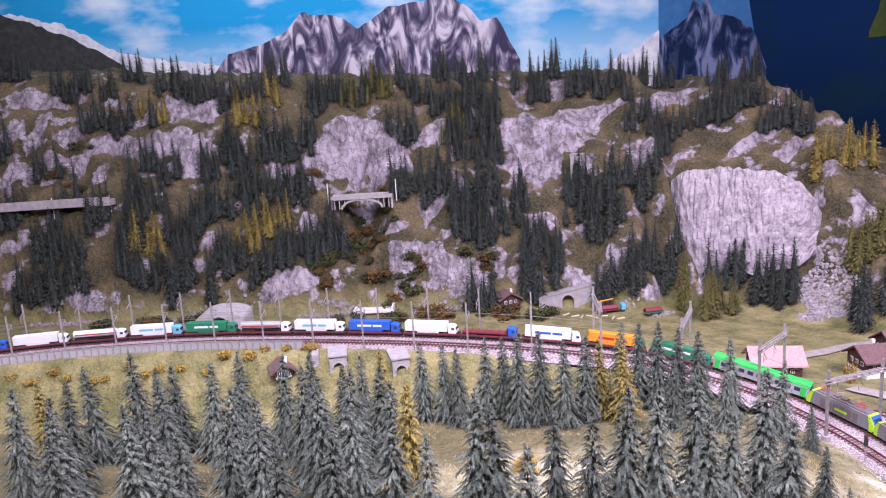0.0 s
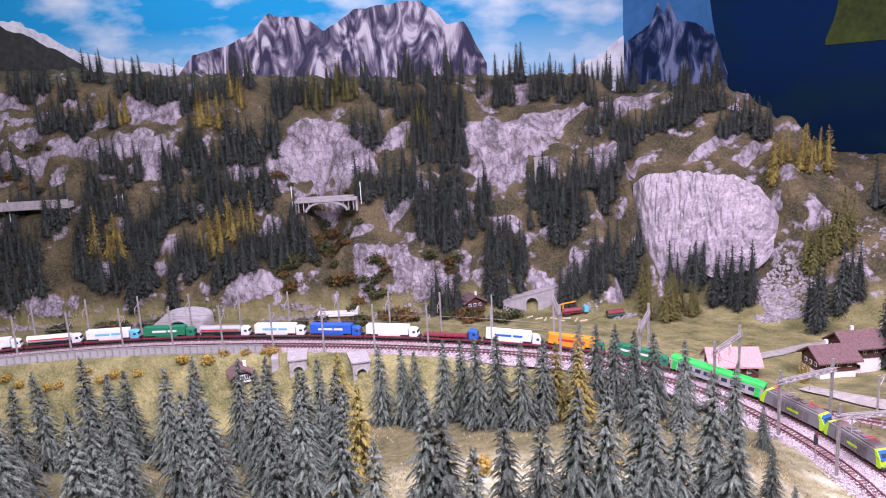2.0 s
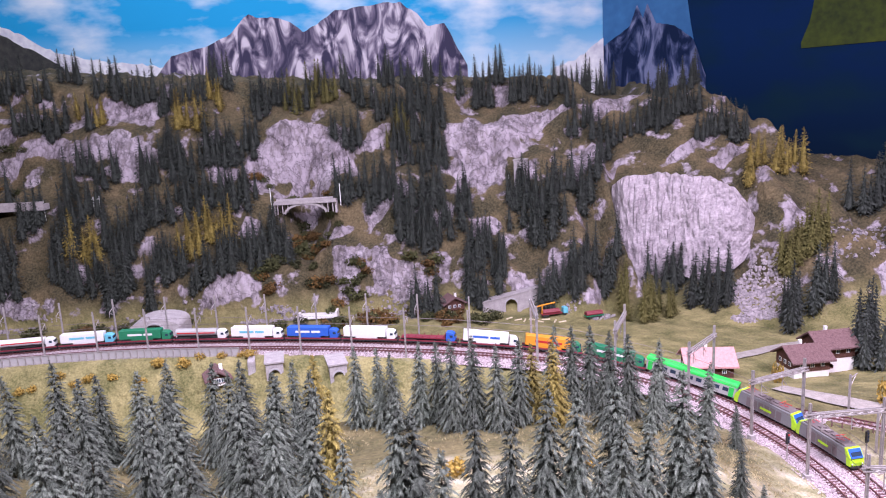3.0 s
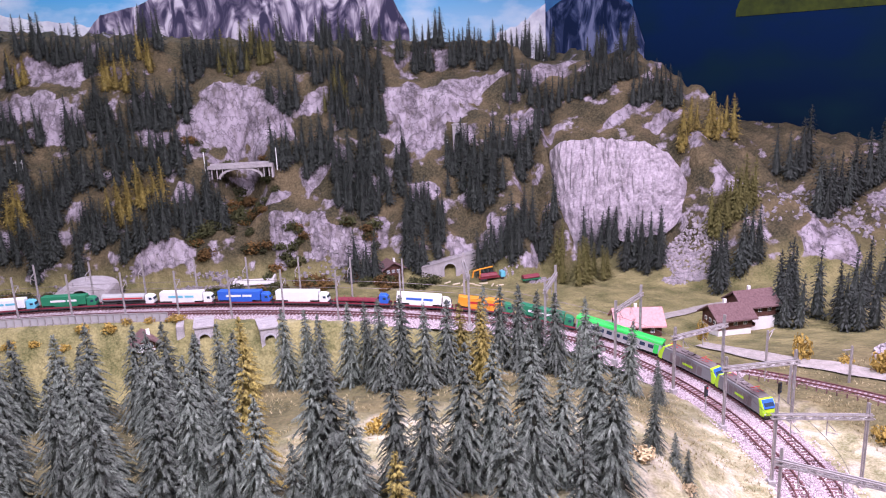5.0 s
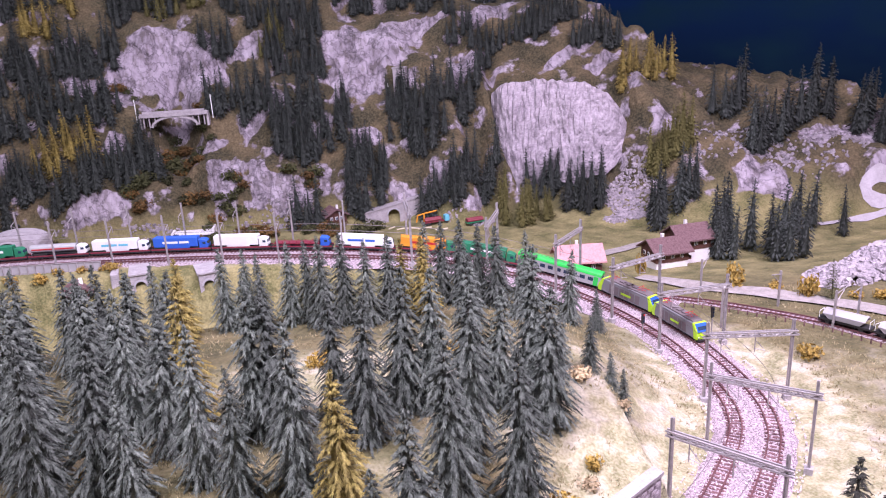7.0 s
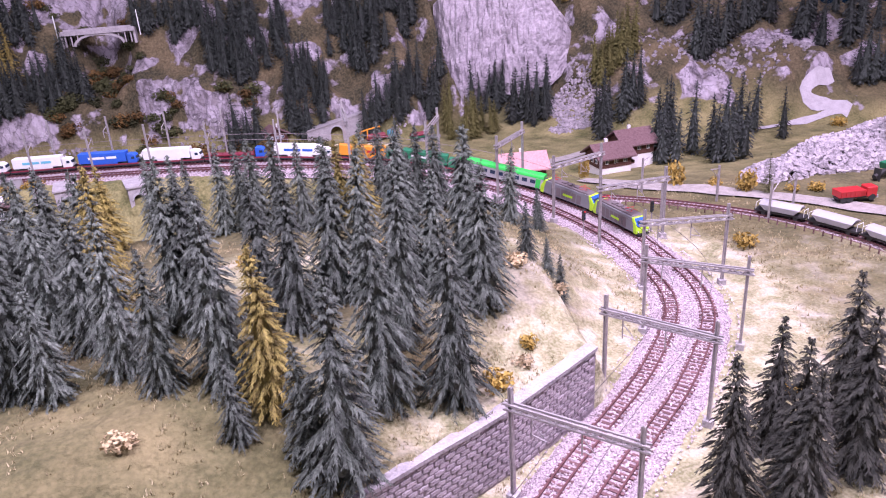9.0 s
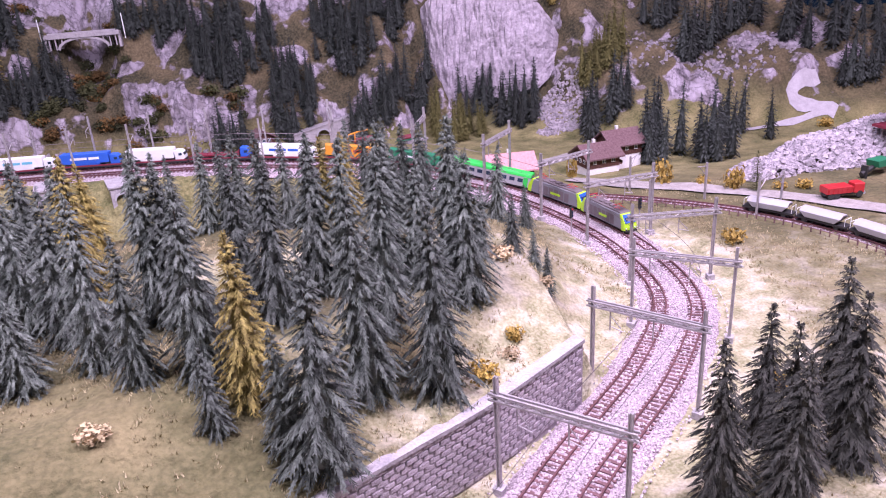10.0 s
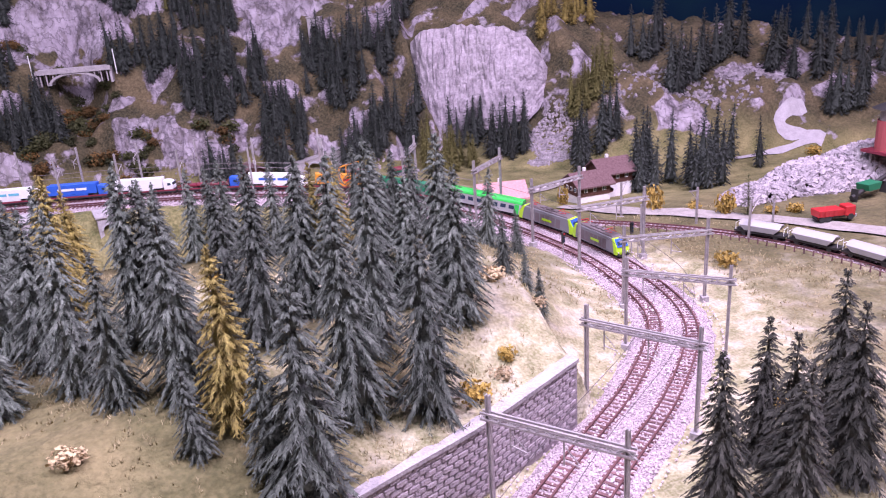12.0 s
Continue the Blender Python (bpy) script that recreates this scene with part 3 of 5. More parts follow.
TRUNK = trunk_mesh(1)
FINE = {0: [crown_mesh("crown", k, HIGHLIT, 28, 14, 0.23, 13, 0.7, 1.0, 0.5) for k in range(5)], 1: [crown_mesh("crown", 20 + k, LARCH, 27, 14, 0.225, 12, 0.5, 1.0, 0.5) for k in range(2)],
        3: [crown_mesh("crown", 30 + k, SHADOWSPRUCE, 28, 14, 0.23, 13, 0.7, 1.0, 0.5) for k in range(3)]}
FAR = {0: [crown_mesh("crown", 40 + k, NEEDLES, 20, 12, 0.2, 2, 0.5, 2.0, 0.55) for k in range(5)], 1: [crown_mesh("crown", 50 + k, LARCH, 20, 12, 0.205, 2, 0.4, 2.0, 0.55) for k in range(2)],
       2: [crown_mesh("crown", 60 + k, OLIVE, 20, 12, 0.205, 2, 0.4, 2.0, 0.55) for k in range(2)]}
WORDS = {0: "dark green model spruce with drooping boughs", 1: "golden yellow autumn model larch", 2: "olive green model larch on the slope"}


def conifer(meshes, x, y, h, rnd, label, group, wide=1.0):
    lean = 3.0
    tree = thing("conifer", pose(x, y, ground_z(x, y) - 0.004, rnd.uniform(-lean, lean), rnd.uniform(-lean, lean), rnd.uniform(0, 360)), label, "tree", group)
    w = h * wide * rnd.uniform(0.88, 1.12)
    size = Matrix.Diagonal((w, w, h, 1))
    piece("trunk", TRUNK, tree, "", size)
    piece("crown", meshes[rnd.randrange(len(meshes))], tree, "", size)


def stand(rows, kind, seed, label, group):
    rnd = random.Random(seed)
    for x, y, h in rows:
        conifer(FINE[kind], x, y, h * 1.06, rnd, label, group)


FAR_TREES = {"verts": [], "faces": [], "slots": [], "count": 0}


def far_tree(kind, x, y, h, rnd):
    """Adds a tree to the one mesh of the far woods."""
    me = FAR[kind][rnd.randrange(len(FAR[kind]))]
    w = h * rnd.uniform(0.85, 1.1)
    m = pose(x, y, ground_z(x, y) - 0.004, rnd.uniform(-3, 3), rnd.uniform(-3, 3), rnd.uniform(0, 360)) @ Matrix.Diagonal((w, w, h, 1))
    for mesh, slot in ((me, kind), (TRUNK, 3)):
        co = np.empty(len(mesh.vertices) * 3)
        mesh.vertices.foreach_get("co", co)
        a = np.array(m)
        FAR_TREES["verts"].append(co.reshape(-1, 3) @ a[:3, :3].T + a[:3, 3])
        FAR_TREES["faces"] += [tuple(v + FAR_TREES["count"] for v in p.vertices) for p in mesh.polygons]
        FAR_TREES["slots"] += [slot] * len(mesh.polygons)
        FAR_TREES["count"] += len(mesh.vertices)


def wood(rows, seed, group, joined=False):
    """Clumps of trees: middle, half widths, how many, and the sort."""
    rnd = random.Random(seed)
    for x, y, sx, sy, count, kind in rows:
        count = round(count * 0.78) if "western" in group else count
        for k in range(count):
            u = -1 + 2 * (k + rnd.uniform(0.1, 0.9)) / count
            px, py = x + u * sx * 0.95, y + rnd.uniform(-1, 1) * sy
            h = rnd.uniform(0.125, 0.21) * (0.9 if kind == 2 else 1) * (0.88 if "ridge" in group else 1.15 if "hill" in group else 1)
            if joined:
                far_tree(kind, px, py, h, rnd)
            else:
                conifer(FAR[kind], px, py, h, rnd, WORDS[kind], group, 0.97)


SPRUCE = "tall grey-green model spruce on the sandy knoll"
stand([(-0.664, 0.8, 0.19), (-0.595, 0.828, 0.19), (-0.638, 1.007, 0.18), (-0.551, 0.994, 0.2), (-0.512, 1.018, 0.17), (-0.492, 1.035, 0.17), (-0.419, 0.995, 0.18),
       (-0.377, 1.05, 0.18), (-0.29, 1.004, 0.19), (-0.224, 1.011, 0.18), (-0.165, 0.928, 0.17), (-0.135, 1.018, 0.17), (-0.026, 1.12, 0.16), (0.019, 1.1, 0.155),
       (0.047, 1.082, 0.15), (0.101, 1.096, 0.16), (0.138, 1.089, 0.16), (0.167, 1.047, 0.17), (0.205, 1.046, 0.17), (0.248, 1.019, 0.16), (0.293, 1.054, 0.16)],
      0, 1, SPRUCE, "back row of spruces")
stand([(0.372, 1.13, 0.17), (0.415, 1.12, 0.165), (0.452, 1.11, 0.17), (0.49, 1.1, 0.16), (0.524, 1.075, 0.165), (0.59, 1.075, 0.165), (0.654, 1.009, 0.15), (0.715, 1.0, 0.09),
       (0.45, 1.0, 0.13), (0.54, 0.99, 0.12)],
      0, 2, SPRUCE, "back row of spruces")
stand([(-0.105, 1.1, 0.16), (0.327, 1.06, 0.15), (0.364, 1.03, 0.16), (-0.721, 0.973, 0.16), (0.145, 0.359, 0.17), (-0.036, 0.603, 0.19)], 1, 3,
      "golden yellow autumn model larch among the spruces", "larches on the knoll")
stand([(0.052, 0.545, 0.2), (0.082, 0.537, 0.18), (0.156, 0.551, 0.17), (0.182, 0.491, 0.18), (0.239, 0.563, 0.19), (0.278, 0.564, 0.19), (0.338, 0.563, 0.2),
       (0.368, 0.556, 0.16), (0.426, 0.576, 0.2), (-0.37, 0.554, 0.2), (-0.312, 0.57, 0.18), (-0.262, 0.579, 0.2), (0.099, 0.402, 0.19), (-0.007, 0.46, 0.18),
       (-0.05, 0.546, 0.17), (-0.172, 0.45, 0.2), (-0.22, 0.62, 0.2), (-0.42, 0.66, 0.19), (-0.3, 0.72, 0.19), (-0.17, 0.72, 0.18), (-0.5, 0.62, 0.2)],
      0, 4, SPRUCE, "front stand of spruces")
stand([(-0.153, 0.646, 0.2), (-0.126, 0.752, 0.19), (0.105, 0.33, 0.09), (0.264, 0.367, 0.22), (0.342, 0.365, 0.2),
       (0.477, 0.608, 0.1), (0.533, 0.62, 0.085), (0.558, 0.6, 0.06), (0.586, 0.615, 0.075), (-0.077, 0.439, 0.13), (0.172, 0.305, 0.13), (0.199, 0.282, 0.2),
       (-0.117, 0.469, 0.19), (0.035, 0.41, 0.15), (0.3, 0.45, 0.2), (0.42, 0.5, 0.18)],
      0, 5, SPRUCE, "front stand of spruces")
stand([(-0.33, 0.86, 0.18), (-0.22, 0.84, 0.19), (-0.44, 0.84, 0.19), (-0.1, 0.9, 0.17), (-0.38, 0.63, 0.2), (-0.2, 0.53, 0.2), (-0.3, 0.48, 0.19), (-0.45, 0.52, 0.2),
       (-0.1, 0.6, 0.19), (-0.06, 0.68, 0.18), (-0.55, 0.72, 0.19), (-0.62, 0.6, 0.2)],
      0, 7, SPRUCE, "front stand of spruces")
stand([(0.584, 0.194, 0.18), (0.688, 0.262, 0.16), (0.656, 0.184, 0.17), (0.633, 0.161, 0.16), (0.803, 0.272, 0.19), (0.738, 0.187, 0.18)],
      3, 6, "dark green model spruce by the track, darkened by painted shadow", "spruces by the line")
wood([(-1.92, 3.29, 0.09, 0.01, 5, 0), (-1.64, 3.23, 0.1, 0.01, 9, 0), (-1.47, 3.22, 0.05, 0.01, 4, 0), (-1.48, 3.07, 0.07, 0.01, 7, 0),
      (-1.37, 3.09, 0.04, 0.05, 6, 0), (-1.36, 3.28, 0.06, 0.03, 4, 0), (-1.13, 3.17, 0.04, 0.02, 5, 0), (-1.02, 3.15, 0.06, 0.01, 6, 0),
      (-1.21, 3.17, 0.02, 0.01, 2, 0), (-0.83, 3.11, 0.12, 0.01, 12, 0), (-0.66, 3.14, 0.07, 0.01, 4, 0), (-1.28, 3.15, 0.03, 0.01, 2, 1),
      (-1.18, 3.07, 0.02, 0.02, 3, 1), (-1.22, 3.06, 0.02, 0.02, 3, 0), (-0.68, 3.1, 0.03, 0.01, 3, 1)],
     11, "spruces along the ridge", True)
wood([(-0.46, 3.11, 0.07, 0.02, 12, 0), (-0.26, 3.1, 0.13, 0.03, 13, 2), (-0.3, 3.1, 0.12, 0.02, 8, 0), (-0.07, 3.13, 0.06, 0.04, 5, 0),
      (0.06, 3.03, 0.06, 0.03, 6, 0), (0.18, 3.09, 0.16, 0.16, 20, 0), (0.22, 2.95, 0.11, 0.06, 20, 0), (0.12, 2.91, 0.06, 0.02, 7, 2),
      (0.15, 2.85, 0.07, 0.06, 10, 0), (0.27, 2.83, 0.05, 0.02, 7, 0), (0.41, 3.1, 0.02, 0.01, 2, 0), (0.51, 3.07, 0.05, 0.02, 6, 0),
      (0.55, 3.12, 0.09, 0.01, 5, 0), (-0.79, 3.02, 0.08, 0.02, 5, 1)],
     12, "spruces along the ridge", True)
wood([(0.69, 3.02, 0.06, 0.01, 9, 0), (0.82, 2.99, 0.08, 0.01, 8, 0), (1.06, 3.21, 0.11, 0.02, 10, 0), (0.94, 2.83, 0.11, 0.07, 13, 0),
      (1.1, 2.8, 0.06, 0.01, 4, 0), (1.19, 2.78, 0.05, 0.01, 6, 0), (1.29, 2.75, 0.1, 0.01, 14, 0), (1.45, 3.18, 0.13, 0.16, 12, 0),
      (1.39, 2.64, 0.07, 0.01, 7, 0), (1.5, 2.6, 0.05, 0.02, 4, 0), (1.49, 2.45, 0.05, 0.01, 4, 1), (1.6, 2.42, 0.06, 0.02, 6, 1)],
     13, "spruces along the ridge", True)
wood([(-1.19, 2.92, 0.06, 0.02, 6, 0), (-1.09, 2.92, 0.02, 0.01, 2, 0), (-0.91, 2.92, 0.08, 0.03, 14, 0), (-0.85, 2.94, 0.04, 0.02, 6, 0),
      (-0.61, 2.93, 0.13, 0.02, 20, 0), (-0.79, 2.9, 0.03, 0.02, 6, 0), (-1.26, 2.81, 0.03, 0.06, 6, 0), (-1.18, 2.8, 0.08, 0.03, 12, 0),
      (-0.95, 2.77, 0.09, 0.02, 14, 0), (-0.81, 2.77, 0.05, 0.04, 8, 0), (-0.73, 2.78, 0.04, 0.04, 5, 0), (-0.59, 2.75, 0.11, 0.04, 14, 0),
      (-1.89, 3.02, 0.03, 0.01, 2, 0), (-1.69, 2.98, 0.07, 0.01, 4, 0), (-1.79, 2.85, 0.08, 0.01, 6, 0), (-1.58, 2.85, 0.07, 0.02, 6, 0)],
     14, "wood on the western slope", True)
wood([(-1.41, 2.79, 0.06, 0.01, 8, 0), (-1.26, 2.74, 0.06, 0.01, 10, 0), (-1.16, 2.73, 0.04, 0.02, 6, 1), (-1.24, 2.73, 0.01, 0.01, 2, 1),
      (-1.25, 2.67, 0.06, 0.01, 8, 0), (-1.14, 2.67, 0.04, 0.02, 5, 0), (-1.05, 2.72, 0.06, 0.02, 10, 0), (-1.04, 2.63, 0.06, 0.02, 12, 0),
      (-0.89, 2.66, 0.04, 0.04, 8, 0), (-0.81, 2.64, 0.05, 0.02, 8, 0), (-0.69, 2.68, 0.12, 0.02, 13, 1), (-0.66, 2.59, 0.09, 0.01, 10, 0),
      (-1.67, 2.69, 0.09, 0.02, 12, 0), (-1.58, 2.76, 0.12, 0.04, 14, 0), (-1.51, 2.66, 0.07, 0.01, 8, 0)],
     15, "wood on the western slope", True)
wood([(-0.91, 2.6, 0.02, 0.01, 2, 0), (-0.41, 2.65, 0.07, 0.05, 14, 0), (-0.55, 2.62, 0.07, 0.04, 8, 0), (-0.57, 2.77, 0.05, 0.02, 4, 0),
      (-0.11, 2.96, 0.08, 0.01, 6, 0), (-0.1, 2.76, 0.07, 0.02, 6, 0), (0.03, 2.73, 0.06, 0.03, 8, 0), (0.37, 2.43, 0.04, 0.01, 5, 0),
      (0.16, 2.37, 0.06, 0.04, 5, 0)],
     16, "wood round the gorge", True)
wood([(0.15, 2.62, 0.07, 0.06, 20, 0), (0.23, 2.67, 0.05, 0.03, 8, 0), (0.25, 2.61, 0.06, 0.02, 8, 0), (0.36, 2.63, 0.03, 0.03, 8, 0),
      (0.39, 2.5, 0.06, 0.05, 10, 0), (0.47, 2.47, 0.03, 0.04, 7, 0), (0.59, 2.61, 0.06, 0.04, 12, 0), (0.67, 2.52, 0.07, 0.04, 14, 0),
      (0.76, 2.57, 0.09, 0.03, 8, 0), (0.88, 2.61, 0.05, 0.03, 6, 0), (0.75, 2.31, 0.04, 0.03, 10, 0)],
     17, "wood on the middle slope", True)
wood([(0.85, 2.34, 0.07, 0.02, 10, 0), (0.67, 2.34, 0.07, 0.01, 9, 0), (0.96, 2.19, 0.1, 0.09, 12, 2), (1.12, 2.38, 0.09, 0.06, 8, 0),
      (1.19, 2.17, 0.08, 0.05, 12, 0), (1.48, 2.12, 0.05, 0.02, 6, 2), (1.36, 1.94, 0.03, 0.07, 4, 0)],
     18, "wood round the quarry")
wood([(1.83, 2.28, 0.08, 0.03, 5, 0), (1.89, 2.07, 0.09, 0.01, 7, 0), (1.8, 2.03, 0.03, 0.03, 3, 0), (1.5, 2.11, 0.09, 0.02, 10, 2),
      (1.48, 1.96, 0.05, 0.01, 6, 0), (1.39, 1.98, 0.03, 0.01, 4, 0), (1.45, 1.54, 0.12, 0.13, 16, 0), (1.7, 1.64, 0.01, 0.04, 2, 0),
      (1.83, 1.72, 0.01, 0.03, 1, 0), (1.86, 1.66, 0.01, 0.03, 1, 0), (2.1, 2.13, 0.07, 0.03, 6, 0), (2.25, 2.06, 0.03, 0.01, 3, 0),
      (2.38, 1.98, 0.14, 0.11, 12, 0), (2.35, 1.74, 0.05, 0.01, 5, 0), (2.65, 1.98, 0.06, 0.06, 5, 0), (2.28, 1.78, 0.02, 0.01, 3, 0)],
     19, "wood on the eastern hill")


def far_woods():
    me = mesh_of("far_woods", np.concatenate(FAR_TREES["verts"]).tolist(), FAR_TREES["faces"], NEEDLES)
    for mat in (LARCH, OLIVE, BARK):
        me.materials.append(mat)
    me.polygons.foreach_set("material_index", FAR_TREES["slots"])
    tagged(new("far_woods", me), "dense dark model spruces with golden larches on the far slope", "trees", kind="stuff")


far_woods()


# ---- railway ----
GAUGE = 0.0185


def ballast(line, half, name, label):
    verts, faces = [], []
    n = 9
    rnd = random.Random(4)
    for k, q in enumerate(line):
        way = (line[min(k + 1, len(line) - 1)] - line[max(k - 1, 0)]).normalized()
        s = Vector((way.y, -way.x, 0)).normalized()
        for j in range(n):
            u = -1 + 2 * j / (n - 1)
            drop = -0.012 if abs(u) == 1 else (0.0003 if abs(u) < 0.6 else -0.003)
            verts.append(q + s * half * u * (1 + rnd.uniform(-0.05, 0.05)) + Vector((0, 0, drop + rnd.uniform(-0.0008, 0.0008))))
    faces = [(k * n + j, k * n + j + 1, k * n + n + j + 1, k * n + n + j) for k in range(len(line) - 1) for j in range(n - 1)]
    ob = new(name, mesh_of(name, verts, faces, BALLAST))
    return tagged(ob, label, "track bed", kind="structure")


def track(line, name, label):
    ob = thing(name, Matrix(), label, "railway track", "tracks")
    for s in (-1, 1):
        sweep(offset_line(line, s * GAUGE / 2), [(-0.0011, 0.002), (-0.0011, 0.0045), (0.0011, 0.0045), (0.0011, 0.002)], "rail", RAIL, ob, "rusty brown rail")
    fine = []
    for a, b in zip(line, line[1:]):
        fine += [(a, b), ((a + b) / 2, b + (b - a) / 2)]
    me = bpy.data.meshes.new("sleeper")
    bm = boxes((-0.0145, -0.0023, -0.0015, 0.0145, 0.0023, 0.0014))
    bm.to_mesh(me)
    bm.free()
    me.materials.append(SLEEPER)
    rest = bmesh.new()
    for k, (a, b) in enumerate(fine):
        m = Matrix.Translation(a) @ Matrix.Rotation(math.atan2(b.y - a.y, b.x - a.x) + math.pi / 2, 4, "Z")
        if k < 150:
            piece("sleeper", me, ob, "", m)
        else:
            box(rest, -0.0145, -0.0023, -0.0015, 0.0145, 0.0023, 0.0014, m)
    tagged(part("sleeper_run", rest, SLEEPER, ob), kind="stuff")
    return ob


ballast([(a + b) / 2 for a, b in zip(OUTER, INNER)], 0.075, "ballast", "pinkish grey gravel bed under the double track")
ballast(SIDING, 0.034, "siding_ballast", "dark gravel bed under the siding")
track(OUTER, "outer_track", "outer curved track with rusty rails and brown sleepers")
track(INNER, "inner_track", "inner curved track with rusty rails and brown sleepers")
track(SIDING, "siding", "siding track with rusty rails and brown sleepers")


def gantry(k, height=0.145, left=-0.093, right=0.05, group="catenary gantries"):
    q = OUTER[k]
    way = (OUTER[k + 1] - OUTER[k - 1]).normalized()
    m = Matrix.Translation(q) @ Matrix.Rotation(math.atan2(way.y, way.x) - math.pi / 2, 4, "Z")
    ob = thing("catenary_gantry", m, "grey steel catenary gantry spanning both tracks", "gantry", group)
    for x in (left, right):
        bm = boxes((x - 0.0022, -0.0026, -0.004, x - 0.0012, 0.0026, height), (x + 0.0012, -0.0026, -0.004, x + 0.0022, 0.0026, height), (x - 0.0014, -0.0007, -0.004, x + 0.0014, 0.0007, height))
        post = part("mast", bm, STEEL, ob)
        part("footing", boxes((x - 0.006, -0.006, -0.008, x + 0.006, 0.006, 0.004)), CONCRETE, post, "pale concrete footing")
    bm, z0, z1 = bmesh.new(), height - 0.028, height - 0.021
    for z in (z0, z1):
        for y in (-0.003, 0.003):
            box(bm, left - 0.008, y - 0.0011, z - 0.0011, right + 0.008, y + 0.0011, z + 0.0011)
    for j in range(15):
        x = left + (right - left) * j / 14
        rod(bm, (x, -0.003, z0 if j % 2 else z1), (x + (right - left) / 14, -0.003, z1 if j % 2 else z0), 0.0011, 4)
        rod(bm, (x, -0.003, z0), (x, 0.003, z0), 0.0006, 4)
    part("lattice_beam", bm, STEEL, ob)
    for x in (-0.057, 0.0):
        bm = bmesh.new()
        rod(bm, (x - 0.012, 0, z0), (x - 0.012, 0, z0 - 0.03), 0.0009)
        rod(bm, (x - 0.012, 0, z0 - 0.024), (x + 0.006, 0, z0 - 0.028), 0.0008)
        rod(bm, (x - 0.012, 0, z0 - 0.008), (x + 0.003, 0, z0 - 0.024), 0.0007)
        part("registration_arm", bm, STEEL, ob)
    return ob


def station(x, y):
    return min(range(2, len(OUTER) - 2), key=lambda k: (OUTER[k].x - x) ** 2 + (OUTER[k].y - y) ** 2)


for x, y in ((0.44, 0.248), (0.628, 0.382), (0.772, 0.522), (0.87, 0.69), (0.897, 0.9), (0.87, 1.1), (0.76, 1.27), (0.6, 1.37), (0.4, 1.45)):
    gantry(station(x, y))


def portal_mast(k, d, height=0.122):
    q = OUTER[k]
    way = (OUTER[k + 1] - OUTER[k - 1]).normalized()
    m = Matrix.Translation(q) @ Matrix.Rotation(math.atan2(way.y, way.x) - math.pi / 2, 4, "Z")
    ob = thing("catenary_mast", m, "slim pale catenary mast with a bracket arm", "mast", "catenary masts on the far line")
    s = 1 if d < 0 else -1
    part("mast", boxes((d - 0.0018, -0.0018, -0.02, d + 0.0018, 0.0018, height)), STEEL, ob)
    bm = bmesh.new()
    rod(bm, (d, 0, height - 0.022), (d + s * 0.028, 0, height - 0.03), 0.0009)
    rod(bm, (d, 0, height - 0.045), (d + s * 0.028, 0, height - 0.03), 0.0009)
    rod(bm, (d + s * 0.028, 0, height - 0.03), (d + s * 0.028, 0, height - 0.046), 0.0008)
    part("bracket", bm, STEEL, ob)


k = station(0.25, 1.46)
while k < len(OUTER) - 3:
    portal_mast(k, -0.09)
    portal_mast(k, 0.034)
    k += 7
WIRE = material("contact_wire", (0.12, 0.1, 0.11), (0.2, 0.17, 0.18), 50, 0.5, 0, 0.5)
wires = thing("contact_wires", Matrix(), "thin contact wires strung over both tracks", "wire")
for line in (OUTER, INNER):
    sweep(line, [(-0.0004, 0.068), (0, 0.0688), (0.0004, 0.068)], "wire", WIRE, wires)


def loose_ballast():
    """Single stones lying between and beside the sleepers on the near bend."""
    rnd = random.Random(31)
    verts, faces = [], []
    line = [(a + b) / 2 for a, b in zip(OUTER, INNER)][:62]
    for k in range(5200):
        i = rnd.randrange(len(line) - 1)
        way = (line[i + 1] - line[i]).normalized()
        off = max(-0.074, min(0.074, rnd.gauss(0, 0.045)))
        p = line[i].lerp(line[i + 1], rnd.random()) + Vector((way.y, -way.x, 0)) * off
        s = rnd.uniform(0.0009, 0.0024)
        turn = Euler((rnd.random() * 6, rnd.random() * 6, rnd.random() * 6)).to_matrix()
        n = len(verts)
        drop = 0.0012 if abs(off) < 0.045 else -0.0016
        for d in ((1, 0, 0), (-1, 0.2, 0), (0, 1, 0.1), (0.1, -1, 0), (0, 0.1, 0.9), (0.1, 0, -0.9)):
            verts.append(p + turn @ Vector(d) * s + Vector((0, 0, drop)))
        faces += [(n + a, n + b, n + c) for a, b, c in ((0, 2, 4), (2, 1, 4), (1, 3, 4), (3, 0, 4), (2, 0, 5), (1, 2, 5), (3, 1, 5), (0, 3, 5))]
    me = mesh_of("loose_ballast", verts, faces, STONECHIP)
    tagged(new("loose_ballast", me), "pinkish white ballast stones between the sleepers", "gravel", kind="stuff")


STONECHIP = material("stone_chips", (0.3, 0.22, 0.26), (0.85, 0.74, 0.8), 150, 0.9, 0.2)
loose_ballast()


# ---- the train ----
BLACK = plain("black_frame", (0.03, 0.028, 0.03), 0.6)
GREY = plain("grey_livery", (0.2, 0.2, 0.22), 0.45)
ROOFGREY = plain("roof_grey", (0.16, 0.13, 0.14), 0.6)
LIME = plain("lime_paint", (0.45, 0.75, 0.03), 0.4)
BLUE = plain("blue_paint", (0.03, 0.12, 0.55), 0.4)
GLASS = plain("dark_glass", (0.03, 0.05, 0.09), 0.12)
GREEN = plain("bright_green_paint", (0.03, 0.55, 0.09), 0.45)
FOREST = plain("forest_green_tarp", (0.02, 0.2, 0.1), 0.5)
WHITE = plain("white_paint", (0.8, 0.8, 0.82), 0.4)
